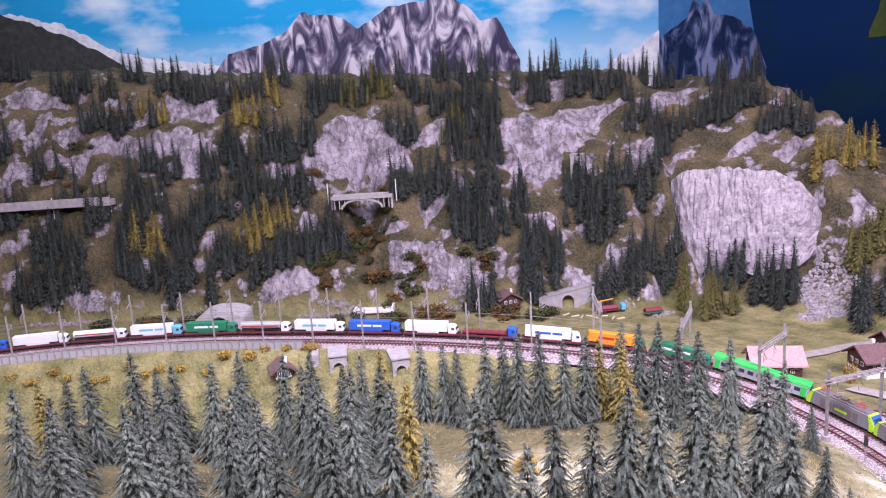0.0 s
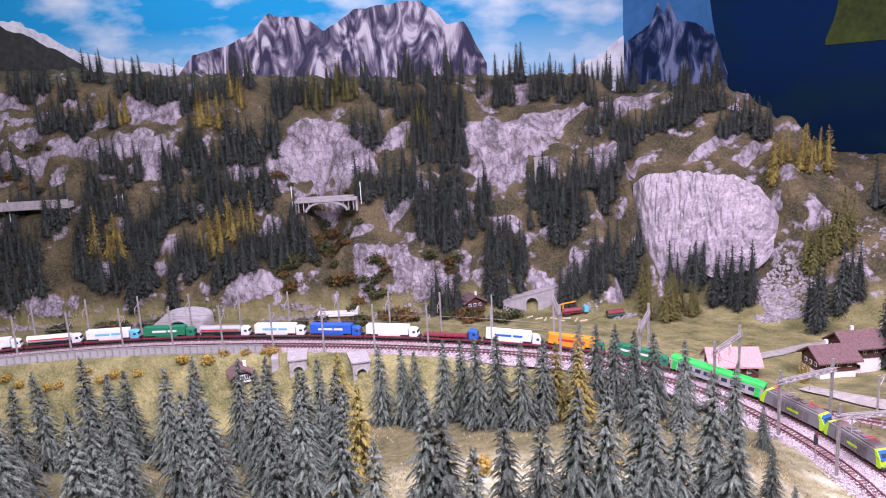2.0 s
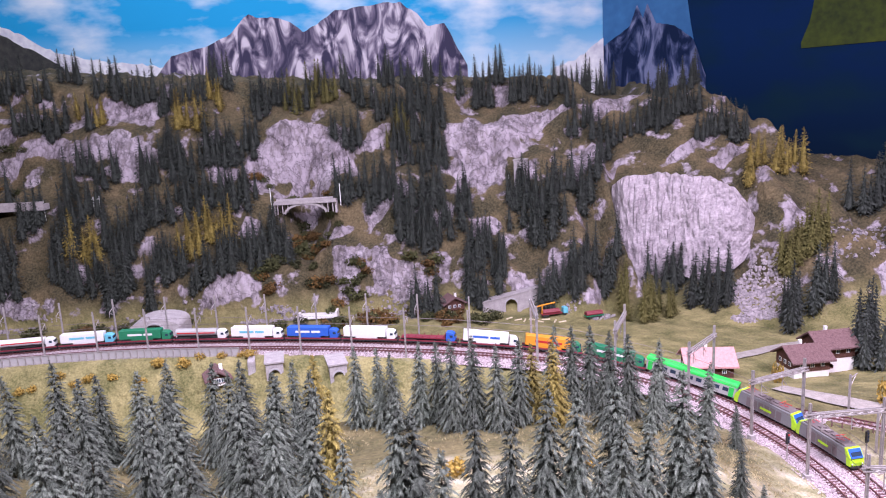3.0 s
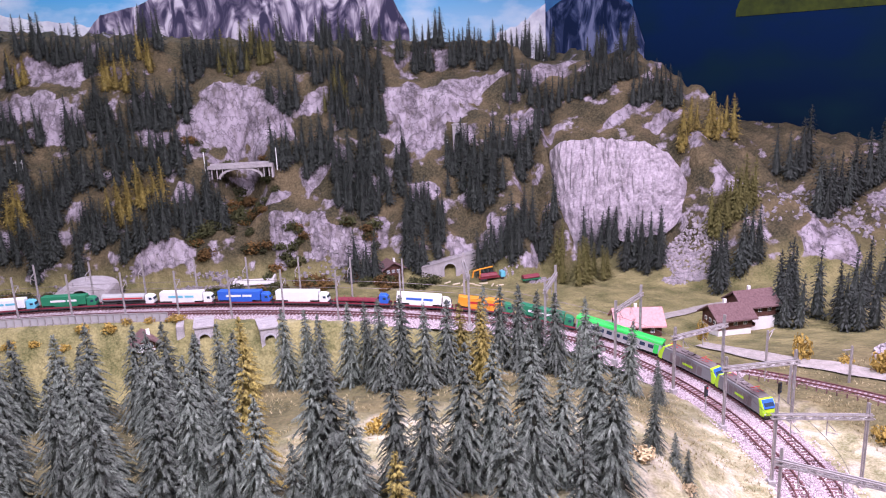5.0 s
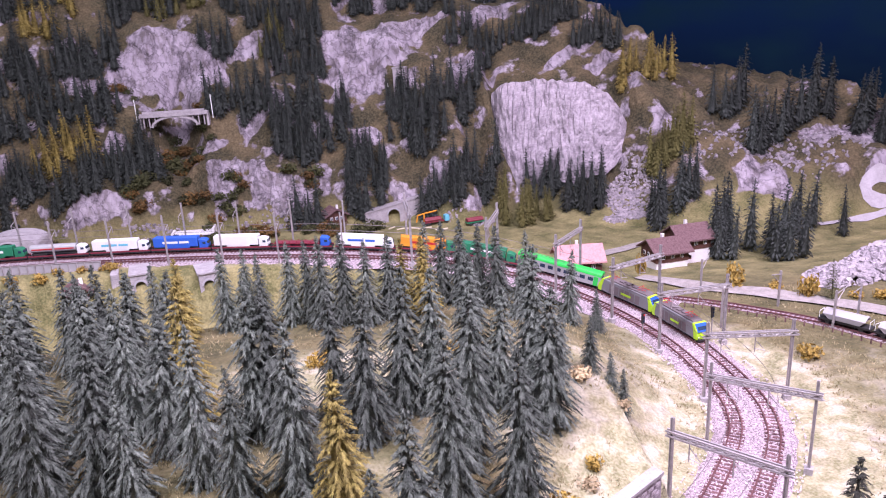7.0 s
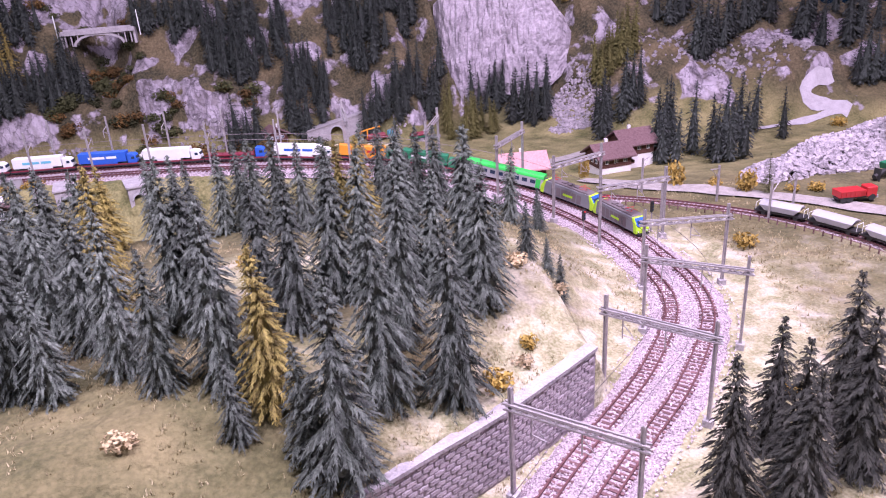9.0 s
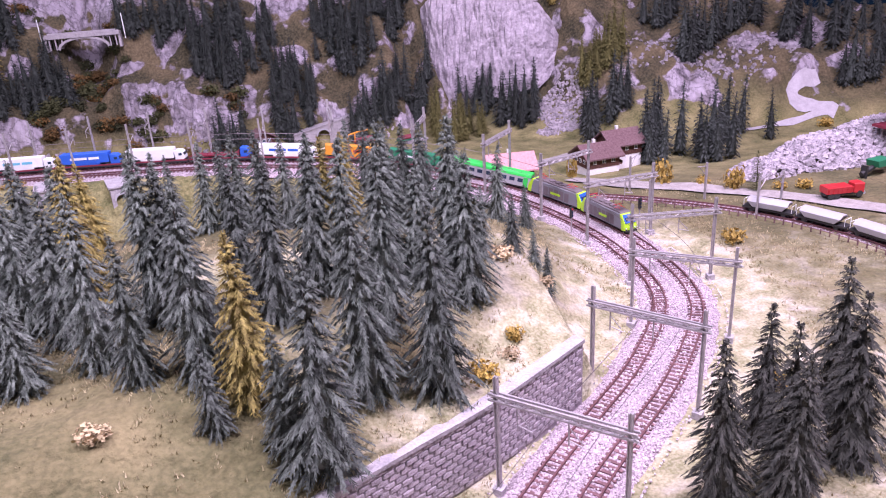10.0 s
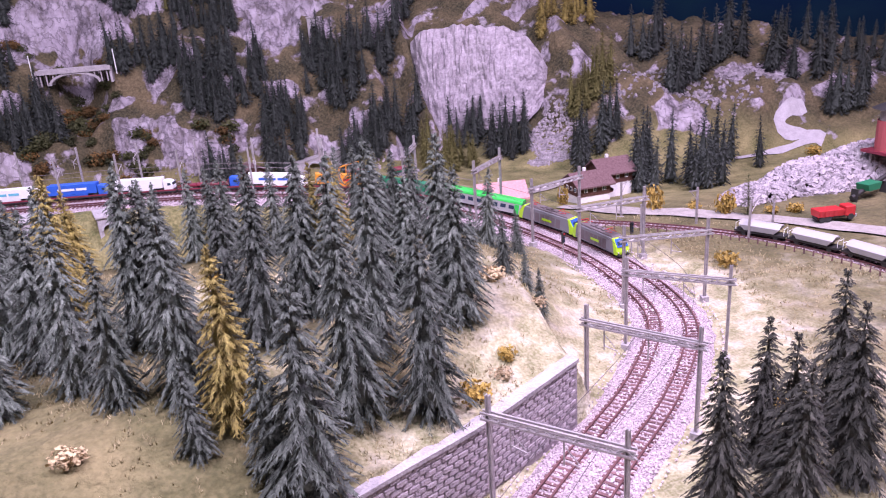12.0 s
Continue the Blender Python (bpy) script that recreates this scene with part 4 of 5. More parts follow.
SILVER = plain("silver_paint", (0.5, 0.5, 0.52), 0.35, 0.3)
RED = plain("red_paint", (0.5, 0.03, 0.035), 0.4)
MAROON = plain("maroon_paint", (0.22, 0.03, 0.05), 0.45)
ORANGE = plain("orange_tarp", (0.75, 0.3, 0.03), 0.5)
YELLOW = plain("yellow_tarp", (0.75, 0.5, 0.03), 0.5)
CYAN = plain("cyan_paint", (0.15, 0.5, 0.65), 0.4)
PALEGREY = plain("pale_grey_paint", (0.42, 0.4, 0.44), 0.5)
TYRE = plain("tyre_rubber", (0.03, 0.03, 0.03), 0.85)


def on_line(line, s):
    """The pose at a length along a line, with y pointing back towards its start."""
    k = min(max(s / 0.02, 0.5), len(line) - 1.6)
    i, f = int(k), k - int(k)
    q = line[i].lerp(line[i + 1], f)
    a, b = line[max(i - 2, 0)], line[min(i + 3, len(line) - 1)]
    way = (a - b).normalized()
    return Matrix.Translation(q + Vector((0, 0, 0.0045))) @ Vector(way).to_track_quat("Y", "Z").to_matrix().to_4x4()


def side_outline(bm_outline, half, name, mat, parent, label="", bevel=0.0008):
    """A solid whose outline lies in y and z, as wide as twice half."""
    bm = prism(bm_outline, -half, half)
    bmesh.ops.rotate(bm, verts=bm.verts, matrix=Matrix.Rotation(radians(90), 3, "Z"))
    return part(name, bm, mat, parent, label, bevel)


def wheels(parent, ys, gauge=GAUGE, r=0.005, mat=None, z=None):
    for y in ys:
        for x in (-gauge / 2, gauge / 2):
            bm = drum(r, x - 0.0013, x + 0.0013, 14, "X", 0, 0)
            bmesh.ops.translate(bm, verts=bm.verts, vec=(0, y, r if z is None else z))
            part("wheel", bm, mat or BLACK, parent)


def locomotive(s):
    ob = thing("locomotive", on_line(OUTER, s) @ Matrix.Diagonal((0.85, 1, 0.85, 1)), "grey electric locomotive with lime green and blue cab ends", "locomotive", "locomotives")
    h, w = 0.079, 0.0172
    side_outline([(-h + 0.006, 0.008), (h - 0.006, 0.008), (h - 0.004, 0.03), (h - 0.013, 0.044), (-h + 0.013, 0.044), (-h + 0.004, 0.03)], w, "body", GREY, ob)
    side_outline([(-h + 0.018, 0.0435), (h - 0.018, 0.0435), (h - 0.022, 0.048), (-h + 0.022, 0.048)], 0.0135, "roof", ROOFGREY, ob, "brownish grey roof")
    for e in (1, -1):
        nose = side_outline([(e * (h - 0.011), 0.006), (e * (h - 0.001), 0.007), (e * h, 0.016), (e * (h - 0.002), 0.027), (e * (h - 0.012), 0.0445), (e * (h - 0.018), 0.0445), (e * (h - 0.013), 0.025)],
                            w + 0.0005, "cab_front", LIME, ob, "lime green cab front")
        m = Matrix.Translation((0, e * (h - 0.0062), 0.0345)) @ Matrix.Rotation(e * radians(30), 4, "X")
        bm = bmesh.new()
        box(bm, -0.015, -0.001, -0.0105, 0.015, 0.0016, 0.0105, m)
        frame_ob = part("windscreen_frame", bm, BLUE, nose, "blue windscreen surround", 0.0006)
        bm = bmesh.new()
        box(bm, -0.0125, -0.001, -0.006, 0.0125, 0.0022, 0.003, m)
        part("windscreen", bm, GLASS, nose)
        for x in (-0.0125, 0.0125):
            bm = drum(0.0016, e * (h - 0.002), e * (h + 0.001), 10, "Y", x, 0)
            bmesh.ops.translate(bm, verts=bm.verts, vec=(0, 0, 0.013))
            part("headlight", bm, WHITE, nose)
            bm = drum(0.0028, e * h, e * (h + 0.005), 10, "Y", x, 0)
            bmesh.ops.translate(bm, verts=bm.verts, vec=(0, 0, 0.0075))
            part("buffer", bm, BLACK, nose)
        part("snow_plough", boxes((-0.014, e * (h - 0.004) - 0.003, 0.001, 0.014, e * (h - 0.004) + 0.003, 0.006)), BLACK, ob)
        bogie = part("bogie", boxes((-0.012, e * 0.048 - 0.024, 0.003, 0.012, e * 0.048 + 0.024, 0.009)), BLACK, ob)
        wheels(bogie, (e * 0.048 - 0.014, e * 0.048 + 0.014), r=0.0062)
        bm = bmesh.new()
        y = e * 0.042
        for x in (-0.008, 0.008):
            rod(bm, (x, y - 0.012, 0.05), (x, y + 0.008, 0.0535), 0.0006, 5)
            rod(bm, (x * 0.7, y + 0.008, 0.0535), (x * 0.7, y - 0.01, 0.056), 0.0006, 5)
        rod(bm, (-0.012, y - 0.01, 0.0565), (0.012, y - 0.01, 0.0565), 0.0008, 5)
        part("pantograph", bm, RED, ob, "reddish folded pantograph")
    for y in (-0.018, 0.0, 0.018):
        part("roof_box", boxes((-0.007, y - 0.006, 0.0475, 0.007, y + 0.006, 0.0515)), ROOFGREY, ob)
    for x in (-w - 0.0006, w - 0.0004):
        for y in (-0.045, -0.03, -0.015, 0.0, 0.015, 0.03):
            part("side_grille", boxes((x, y, 0.012, x + 0.001, y + 0.012, 0.036)), ROOFGREY, ob)
        part("lettering_bar", boxes((x - 0.0003, -0.01, 0.02, x + 0.0013, 0.018, 0.026)), LIME, ob)
    return ob


def coach(s):
    ob = thing("passenger_coach", on_line(OUTER, s) @ Matrix.Diagonal((0.88, 1, 0.88, 1)), "silver escort coach with a bright green roof", "coach")
    h, w = 0.107, 0.0165
    part("body", boxes((-w, -h, 0.007, w, h, 0.036)), SILVER, ob, "", 0.001)
    bm = prism([(-w - 0.0006, 0.035), (w + 0.0006, 0.035), (w - 0.001, 0.041), (w - 0.007, 0.0445), (-w + 0.007, 0.0445), (-w + 0.001, 0.041)], -h - 0.001, h + 0.001)
    part("roof", bm, GREEN, ob, "bright green rounded roof")
    for x in (-w - 0.0007, w - 0.0004):
        for k in range(9):
            y = -0.088 + k * 0.0205
            part("window", boxes((x, y, 0.019, x + 0.0011, y + 0.013, 0.029)), GLASS, ob)
        for y in (-0.102, 0.09):
            part("door", boxes((x - 0.0003, y, 0.008, x + 0.0014, y + 0.011, 0.033)), GREEN, ob)
    for e in (-1, 1):
        bogie = part("bogie", boxes((-0.012, e * 0.078 - 0.02, 0.002, 0.012, e * 0.078 + 0.02, 0.008)), BLACK, ob)
        wheels(bogie, (e * 0.078 - 0.012, e * 0.078 + 0.012))
        part("gangway", boxes((-0.006, e * h - 0.002, 0.01, 0.006, e * h + 0.003, 0.034)), BLACK, ob)


def low_wagon(s):
    ob = thing("low_floor_wagon", on_line(OUTER, s) @ Matrix.Diagonal((0.9, 1.08, 1, 1)), "dark low-floor flat wagon carrying a lorry", "wagon", "lorry-carrying wagons")
    part("deck", boxes((-0.0155, -0.07, 0.0045, 0.0155, 0.07, 0.0075)), BLACK, ob)
    for x in (-0.0155, 0.0135):
        part("side_sill", boxes((x, -0.07, 0.0075, x + 0.002, 0.07, 0.0105)), MAROON, ob)
    for e in (-1, 1):
        bogie = part("bogie", boxes((-0.011, e * 0.055 - 0.013, 0.002, 0.011, e * 0.055 + 0.013, 0.0045)), BLACK, ob)
        wheels(bogie, (e * 0.055 - 0.009, e * 0.055, e * 0.055 + 0.009), r=0.0026)


def lorry(s, cab, load, label, shape="box", bars=None):
    ob = thing("lorry", on_line(OUTER, s) @ Matrix.Translation((0, 0, 0.0075)) @ Matrix.Diagonal((0.86, 1.09, 0.8, 1)), label, "lorry", "lorries on the train")
    w = 0.0135
    f = 0.064
    cabin = side_outline([(f - 0.021, 0.003), (f, 0.003), (f, 0.014), (f - 0.003, 0.026), (f - 0.008, 0.03), (f - 0.021, 0.031)], w - 0.0005, "cab", cab, ob)
    bm = bmesh.new()
    box(bm, -0.0115, f - 0.0021, 0.0155, 0.0115, f - 0.0003, 0.0235)
    part("windscreen", bm, GLASS, cabin)
    for x in (-w - 0.0001, w - 0.0009):
        part("side_window", boxes((x, f - 0.012, 0.0155, x + 0.001, f - 0.005, 0.0225)), GLASS, cabin)
    part("bumper", boxes((-w, f - 0.001, 0.0025, w, f + 0.001, 0.006)), BLACK, cabin)
    y0, y1 = -0.064, f - 0.0235
    part("chassis", boxes((-0.006, y0, 0.005, 0.006, f - 0.018, 0.0085)), BLACK, ob)
    if shape == "box":
        body = part("trailer_body", boxes((-w, y0, 0.0085, w, y1, 0.0385)), load, ob, "", 0.0008)
        if bars:
            for x in (-w - 0.0004, w - 0.0005):
                for a, b, c, d in ((-0.042, -0.006, 0.02, 0.027), (-0.002, 0.02, 0.02, 0.027)):
                    part("lettering_bar", boxes((x, a, c, x + 0.0009, b, d)), bars, body)
        for x in (-w, w - 0.001):
            part("side_skirt", boxes((x, y0 + 0.03, 0.004, x + 0.001, y1 - 0.02, 0.0085)), load, ob)
    elif shape == "tank":
        bm = drum(0.0125, y0, y1, 18, "Y")
        bmesh.ops.translate(bm, verts=bm.verts, vec=(0, 0, 0.0225))
        part("tank", bm, load, ob)
        for x in (-0.0128, 0.0118):
            part("stripe", boxes((x, y0 + 0.004, 0.0205, x + 0.001, y1 - 0.004, 0.0245)), bars or RED, ob)
        part("walkway", boxes((-0.002, y0 + 0.01, 0.034, 0.002, y1 - 0.01, 0.0355)), PALEGREY, ob)
    else:
        part("flat_bed", boxes((-w, y0, 0.0085, w, y1, 0.0125)), load, ob)
        part("headboard", boxes((-w, y1 - 0.0015, 0.0125, w, y1, 0.023)), load, ob)
        for x in (-w, w - 0.0008):
            for k in range(7):
                part("stanchion", boxes((x, y0 + 0.002 + k * 0.0165, 0.0125, x + 0.0008, y0 + 0.0035 + k * 0.0165, 0.018)), load, ob)
    wheels(ob, (-0.052, -0.042, -0.032, f - 0.028, f - 0.006), 0.021, 0.0048, TYRE)


FRONT = station(0.899, 0.9) * 0.02
s = FRONT + 0.08
locomotive(s)
locomotive(s + 0.165)
s += 0.165 + 0.08 + 0.11
coach(s)
s += 0.11 + 0.073
LORRIES = [(FOREST, FOREST, "forest green tarpaulin lorry with white lettering", "box", WHITE), (FOREST, ORANGE, "orange tarpaulin lorry with a green cab", "box", RED),
           (WHITE, WHITE, "white box lorry with blue stripes", "box", BLUE), (BLUE, MAROON, "empty dark red flatbed lorry with a blue cab", "flat", None),
           (WHITE, WHITE, "white box lorry with a pale cab", "box", None), (BLUE, BLUE, "blue tarpaulin lorry with white lettering", "box", WHITE),
           (WHITE, WHITE, "white box lorry with blue swirls", "box", CYAN), (WHITE, SILVER, "silver and red tank lorry with a white cab", "tank", RED),
           (FOREST, FOREST, "forest green tarpaulin lorry with white lettering", "box", WHITE), (CYAN, WHITE, "white box lorry with a pale blue cab", "box", CYAN),
           (WHITE, WHITE, "white tank lorry with red marks", "tank", RED), (WHITE, WHITE, "white box lorry with a pale cab", "box", None),
           (BLUE, WHITE, "white box lorry with a blue cab", "box", BLUE)]
for cab, load, label, shape, bars in LORRIES:
    if s < (len(OUTER) - 6) * 0.02:
        low_wagon(s)
        lorry(s, cab, load, label, shape, bars)
        s += 0.156


def hopper(s):
    ob = thing("hopper_wagon", on_line(SIDING, s), "grey swing-roof hopper wagon on the siding", "wagon", "hopper wagons")
    bm = prism([(-0.014, 0.012), (0.014, 0.012), (0.0165, 0.024), (0.006, 0.031), (-0.006, 0.031), (-0.0165, 0.024)], -0.042, 0.042)
    for v in bm.verts:
        if v.co.z < 0.02 and abs(v.co.y) > 0.04:
            v.co.y *= 0.72
    part("body", bm, PALEGREY, ob, "", 0.0006)
    part("underframe", boxes((-0.012, -0.052, 0.007, 0.012, 0.052, 0.011)), BLACK, ob)
    for e in (-1, 1):
        bm = bmesh.new()
        for x in (-0.011, 0.011):
            rod(bm, (x, e * 0.049, 0.01), (x, e * 0.049, 0.025), 0.0006, 5)
        rod(bm, (-0.011, e * 0.049, 0.025), (0.011, e * 0.049, 0.025), 0.0006, 5)
        part("end_railing", bm, WHITE, ob)
        wheels(ob, (e * 0.033,), r=0.005)


k0 = min(range(len(SIDING)), key=lambda k: (SIDING[k].x - 1.195) ** 2 + (SIDING[k].y - 0.925) ** 2) * 0.02
for j in range(4):
    hopper(k0 + 0.05 + 0.11 * j)


# ---- houses ----
TILE = material("roof_tiles", (0.1, 0.05, 0.055), (0.22, 0.13, 0.14), 160, 0.8, 0.7, fine=420)
PINKROOF = material("pink_roof", (0.5, 0.24, 0.26), (0.66, 0.36, 0.38), 120, 0.8, 0.5)
TIMBER = material("dark_timber", (0.05, 0.018, 0.014), (0.13, 0.05, 0.04), 160, 0.8, 0.5)
PLASTER = material("white_plaster", (0.66, 0.63, 0.66), (0.82, 0.78, 0.82), 60, 0.9, 0.2)


def house(x, y, turn, w, d, base, wall, roof, label, roof_mat, name="chalet", balcony=True, sink=0.002):
    """A timber house on a plastered base: gable ends along y, eaves along x."""
    z = ground_z(x, y) - sink
    ob = thing(name, pose(x, y, z, 0, 0, turn), label, "house")
    if base > 0:
        part("base_wall", boxes((-w / 2, -d / 2, 0, w / 2, d / 2, base)), PLASTER, ob, "white plastered base")
    top, peak = base + wall, base + wall + roof
    bm = prism([(-w / 2 - 0.0015, base), (w / 2 + 0.0015, base), (w / 2 + 0.0015, top), (0, peak), (-w / 2 - 0.0015, top)], -d / 2 - 0.0015, d / 2 + 0.0015)
    walls = part("timber_wall", bm, TIMBER, ob)
    o, slope = 0.013, roof / (w / 2)
    for e in (-1, 1):
        bm = prism([(0, peak + 0.0015), (e * (w / 2 + o), top - slope * o + 0.0015), (e * (w / 2 + o), top - slope * o + 0.006), (0, peak + 0.006)], -d / 2 - o, d / 2 + o)
        part("roof_side", bm, roof_mat, ob)
    part("chimney", boxes((w * 0.15, -0.004, top, w * 0.15 + 0.008, 0.004, peak + 0.012)), PLASTER, ob, "white chimney")

    def window(m):
        bm = bmesh.new()
        box(bm, -0.0055, -0.0012, -0.006, 0.0055, 0.001, 0.006, m)
        fr = part("window", bm, WHITE, ob, "white framed window")
        for sx in (-0.0025, 0.0025):
            bm = bmesh.new()
            box(bm, sx - 0.0018, -0.0016, -0.0046, sx + 0.0018, 0.001, 0.0046, m)
            part("pane", bm, GLASS, fr)

    for e in (-1, 1):
        for k in (-1, 0, 1):
            window(Matrix.Translation((k * w * 0.27, e * (d / 2 + 0.002), base + wall * 0.55)) @ Matrix.Rotation(0 if e < 0 else math.pi, 4, "Z"))
            window(Matrix.Translation((e * (w / 2 + 0.002), k * d * 0.3, base + wall * 0.55)) @ Matrix.Rotation(e * math.pi / 2, 4, "Z"))
    if balcony:
        bal = part("balcony", boxes((-w / 2, -d / 2 - 0.012, base + 0.001, w / 2, -d / 2 - 0.0015, base + 0.003)), TIMBER, ob)
        part("balustrade", boxes((-w / 2, -d / 2 - 0.0125, base + 0.003, w / 2, -d / 2 - 0.0115, base + 0.011)), TIMBER, bal)
    return ob


house(1.175, 1.555, 92, 0.085, 0.1, 0.028, 0.032, 0.026, "brown timber chalet wing with a white base", TILE)
house(1.275, 1.6, 92, 0.085, 0.1, 0.045, 0.035, 0.028, "two-storey brown timber chalet with a white base", TILE)
house(0.93, 1.62, 80, 0.09, 0.12, 0.0, 0.045, 0.03, "dark barn with a pink roof beside the line", PINKROOF, "barn", False)
house(0.274, 2.43, 15, 0.075, 0.06, 0.014, 0.026, 0.02, "small brown mountain chalet under the cliff", TILE)
house(-0.389, 1.455, 20, 0.04, 0.045, 0.006, 0.016, 0.014, "small red-brown hut below the viaduct", TILE, "hut", False)


# ---- stonework ----
BRICK = material("wall_stone", (0.3, 0.25, 0.28), (0.52, 0.45, 0.5), 180, 0.95, 0.6, vary=0.12)
MORTAR = material("wall_mortar", (0.28, 0.24, 0.27), (0.42, 0.36, 0.4), 150, 0.95, 0.4)


def retaining_wall():
    line = [Vector((q.x, q.y, 0)) for q in glide([(x, y, 0) for x, y in WALL_LINE[:6]])]
    ob = thing("retaining_wall", Matrix(), "grey stone retaining wall beside the near track", "wall", kind="structure")
    sweep(line, [(-0.012, -0.01), (0.0, -0.01), (0.0, 0.088), (-0.012, 0.088)], "core", MORTAR, ob)
    sweep(line, [(-0.014, 0.088), (0.003, 0.088), (0.003, 0.093), (-0.014, 0.093)], "coping", CONCRETE, ob, "pale stone coping")
    bm = boxes((-0.0068, -0.0016, -0.0031, 0.0068, 0.0016, 0.0031))
    bmesh.ops.bevel(bm, geom=bm.edges[:], offset=0.0008, segments=1, affect="EDGES")
    me = bpy.data.meshes.new("stone")
    bm.to_mesh(me)
    bm.free()
    me.materials.append(BRICK)
    rnd = random.Random(8)
    length = 0.02 * (len(line) - 1)
    for row in range(12):
        u = 0.007 * (row % 2) + 0.006
        while u < length - 0.008:
            k = int(u / 0.02)
            q = line[k].lerp(line[k + 1], u / 0.02 - k)
            way = (line[k + 1] - line[k]).normalized()
            m = Matrix.Translation(q + Vector((0, 0, 0.006 + row * 0.0072))) @ Matrix.Rotation(math.atan2(way.y, way.x), 4, "Z")
            if q.x < 0.19:
                u += 0.0148
                continue
            piece("stone", me, ob, "", m @ Matrix.Translation((0, rnd.uniform(-0.0006, 0.0004), 0)) @ Matrix.Diagonal((rnd.uniform(0.9, 1.04), 1, rnd.uniform(0.92, 1.05), 1)))
            u += 0.0148


retaining_wall()


def arch_front(name, m, width, height, radius, depth, label, spring=0.01, mat=None, rise=0.0, domed=False):
    """A wall with a round arch cut through it, and a black panel behind in place of the dark inside."""
    n = 14
    arc = [(radius * math.cos(math.pi * k / n), spring + radius * math.sin(math.pi * k / n)) for k in range(n + 1)]
    crown = [(-width / 2 * math.cos(math.pi * k / 16), height * (0.35 + 0.65 * math.sin(math.pi * k / 16) ** 0.6)) for k in range(17)]
    outline = [(-width / 2, -0.04), *crown, (width / 2, -0.04), (radius, -0.04)] + arc + [(-radius, -0.04)] if domed else [(-width / 2, -0.04), (-width / 2, height - rise), (width / 2, height), (width / 2, -0.04), (radius, -0.04)] + arc + [(-radius, -0.04)]
    ob = thing(name, m, label, "tunnel portal", kind="structure")
    part("front_wall", prism(outline, 0, depth), mat or CONCRETE, ob)
    ring = [(r * math.cos(math.pi * k / n), spring + r * math.sin(math.pi * k / n)) for r, ks in ((radius + 0.004, range(n + 1)), (radius, range(n, -1, -1))) for k in ks]
    part("arch_ring", prism(ring, -0.002, 0.002), PALEGREY, ob, "pale arch stones")
    # flat black sheet painted in for the shade inside the tunnel
    part("dark_panel", boxes((-radius - 0.002, depth, -0.04, radius + 0.002, depth + 0.004, spring + radius + 0.002)), BLACK, ob, "black panel standing in for the dark tunnel inside")
    if not domed:
        part("coping", prism([(-width / 2 - 0.003, height - rise), (width / 2 + 0.003, height), (width / 2 + 0.003, height + 0.004), (-width / 2 - 0.003, height - rise + 0.004)], -0.003, depth), CONCRETE, ob)
    return ob


arch_front("culvert", pose(-0.244, 1.432, 0.08, 0, 0, 8), 0.042, 0.038, 0.012, 0.08, "stone underpass portal in the embankment")
arch_front("culvert", pose(-0.086, 1.39, 0.078, 0, 0, 12), 0.042, 0.038, 0.012, 0.08, "stone underpass portal in the embankment")
arch_front("tunnel_portal", pose(-0.655, 1.84, 0.075, 0, 0, 0), 0.15, 0.062, 0.03, 0.12, "pale rounded concrete tunnel mouth behind the line", 0.02, None, 0.0, True)
arch_front("tunnel_portal", pose(0.5, 2.385, -0.06, 0, 0, -6), 0.22, 0.072, 0.022, 0.06, "stone tunnel front in a long sloping retaining wall", 0.01, None, 0.052)
arch_front("gallery_portal", pose(0.6, 2.67, 0.4, 0, 0, -20), 0.05, 0.075, 0.016, 0.05, "narrow tunnel mouth high in the cliff", 0.03)
part_wall = thing("abutment", pose(-0.31, 1.5, 0.006, 0, 0, 8), "pale stone buttress at the end of the viaduct", "wall", kind="structure")
part("buttress", prism([(-0.012, -0.03), (0.012, -0.03), (0.009, 0.115), (-0.009, 0.115)], -0.05, 0.02), CONCRETE, part_wall, "", 0.002)


def viaduct():
    line = [q for q in offset_line(OUTER, -0.112) if q.x < -0.33]
    ob = thing("viaduct", Matrix(), "low concrete viaduct with a pale panelled railing", "bridge", kind="structure")
    sweep(line, [(0, -0.012), (0.012, -0.012), (0.012, 0.002), (0, 0.002)], "edge_beam", CONCRETE, ob)
    sweep(line, [(0, 0.002), (0.0012, 0.002), (0.0012, 0.02), (0, 0.02)], "railing_panel", PALEGREY, ob)
    sweep(line, [(-0.001, 0.02), (0.002, 0.02), (0.002, 0.022), (-0.001, 0.022)], "handrail", STEEL, ob)
    me = bpy.data.meshes.new("post")
    bm = boxes((-0.001, -0.0025, -0.012, 0.001, 0.0005, 0.022))
    bm.to_mesh(me)
    bm.free()
    me.materials.append(STEEL)
    for k in range(len(line) - 1):
        way = line[k + 1] - line[k]
        piece("post", me, ob, "", Matrix.Translation(line[k]) @ Matrix.Rotation(math.atan2(way.y, way.x) + math.pi, 4, "Z"))


viaduct()


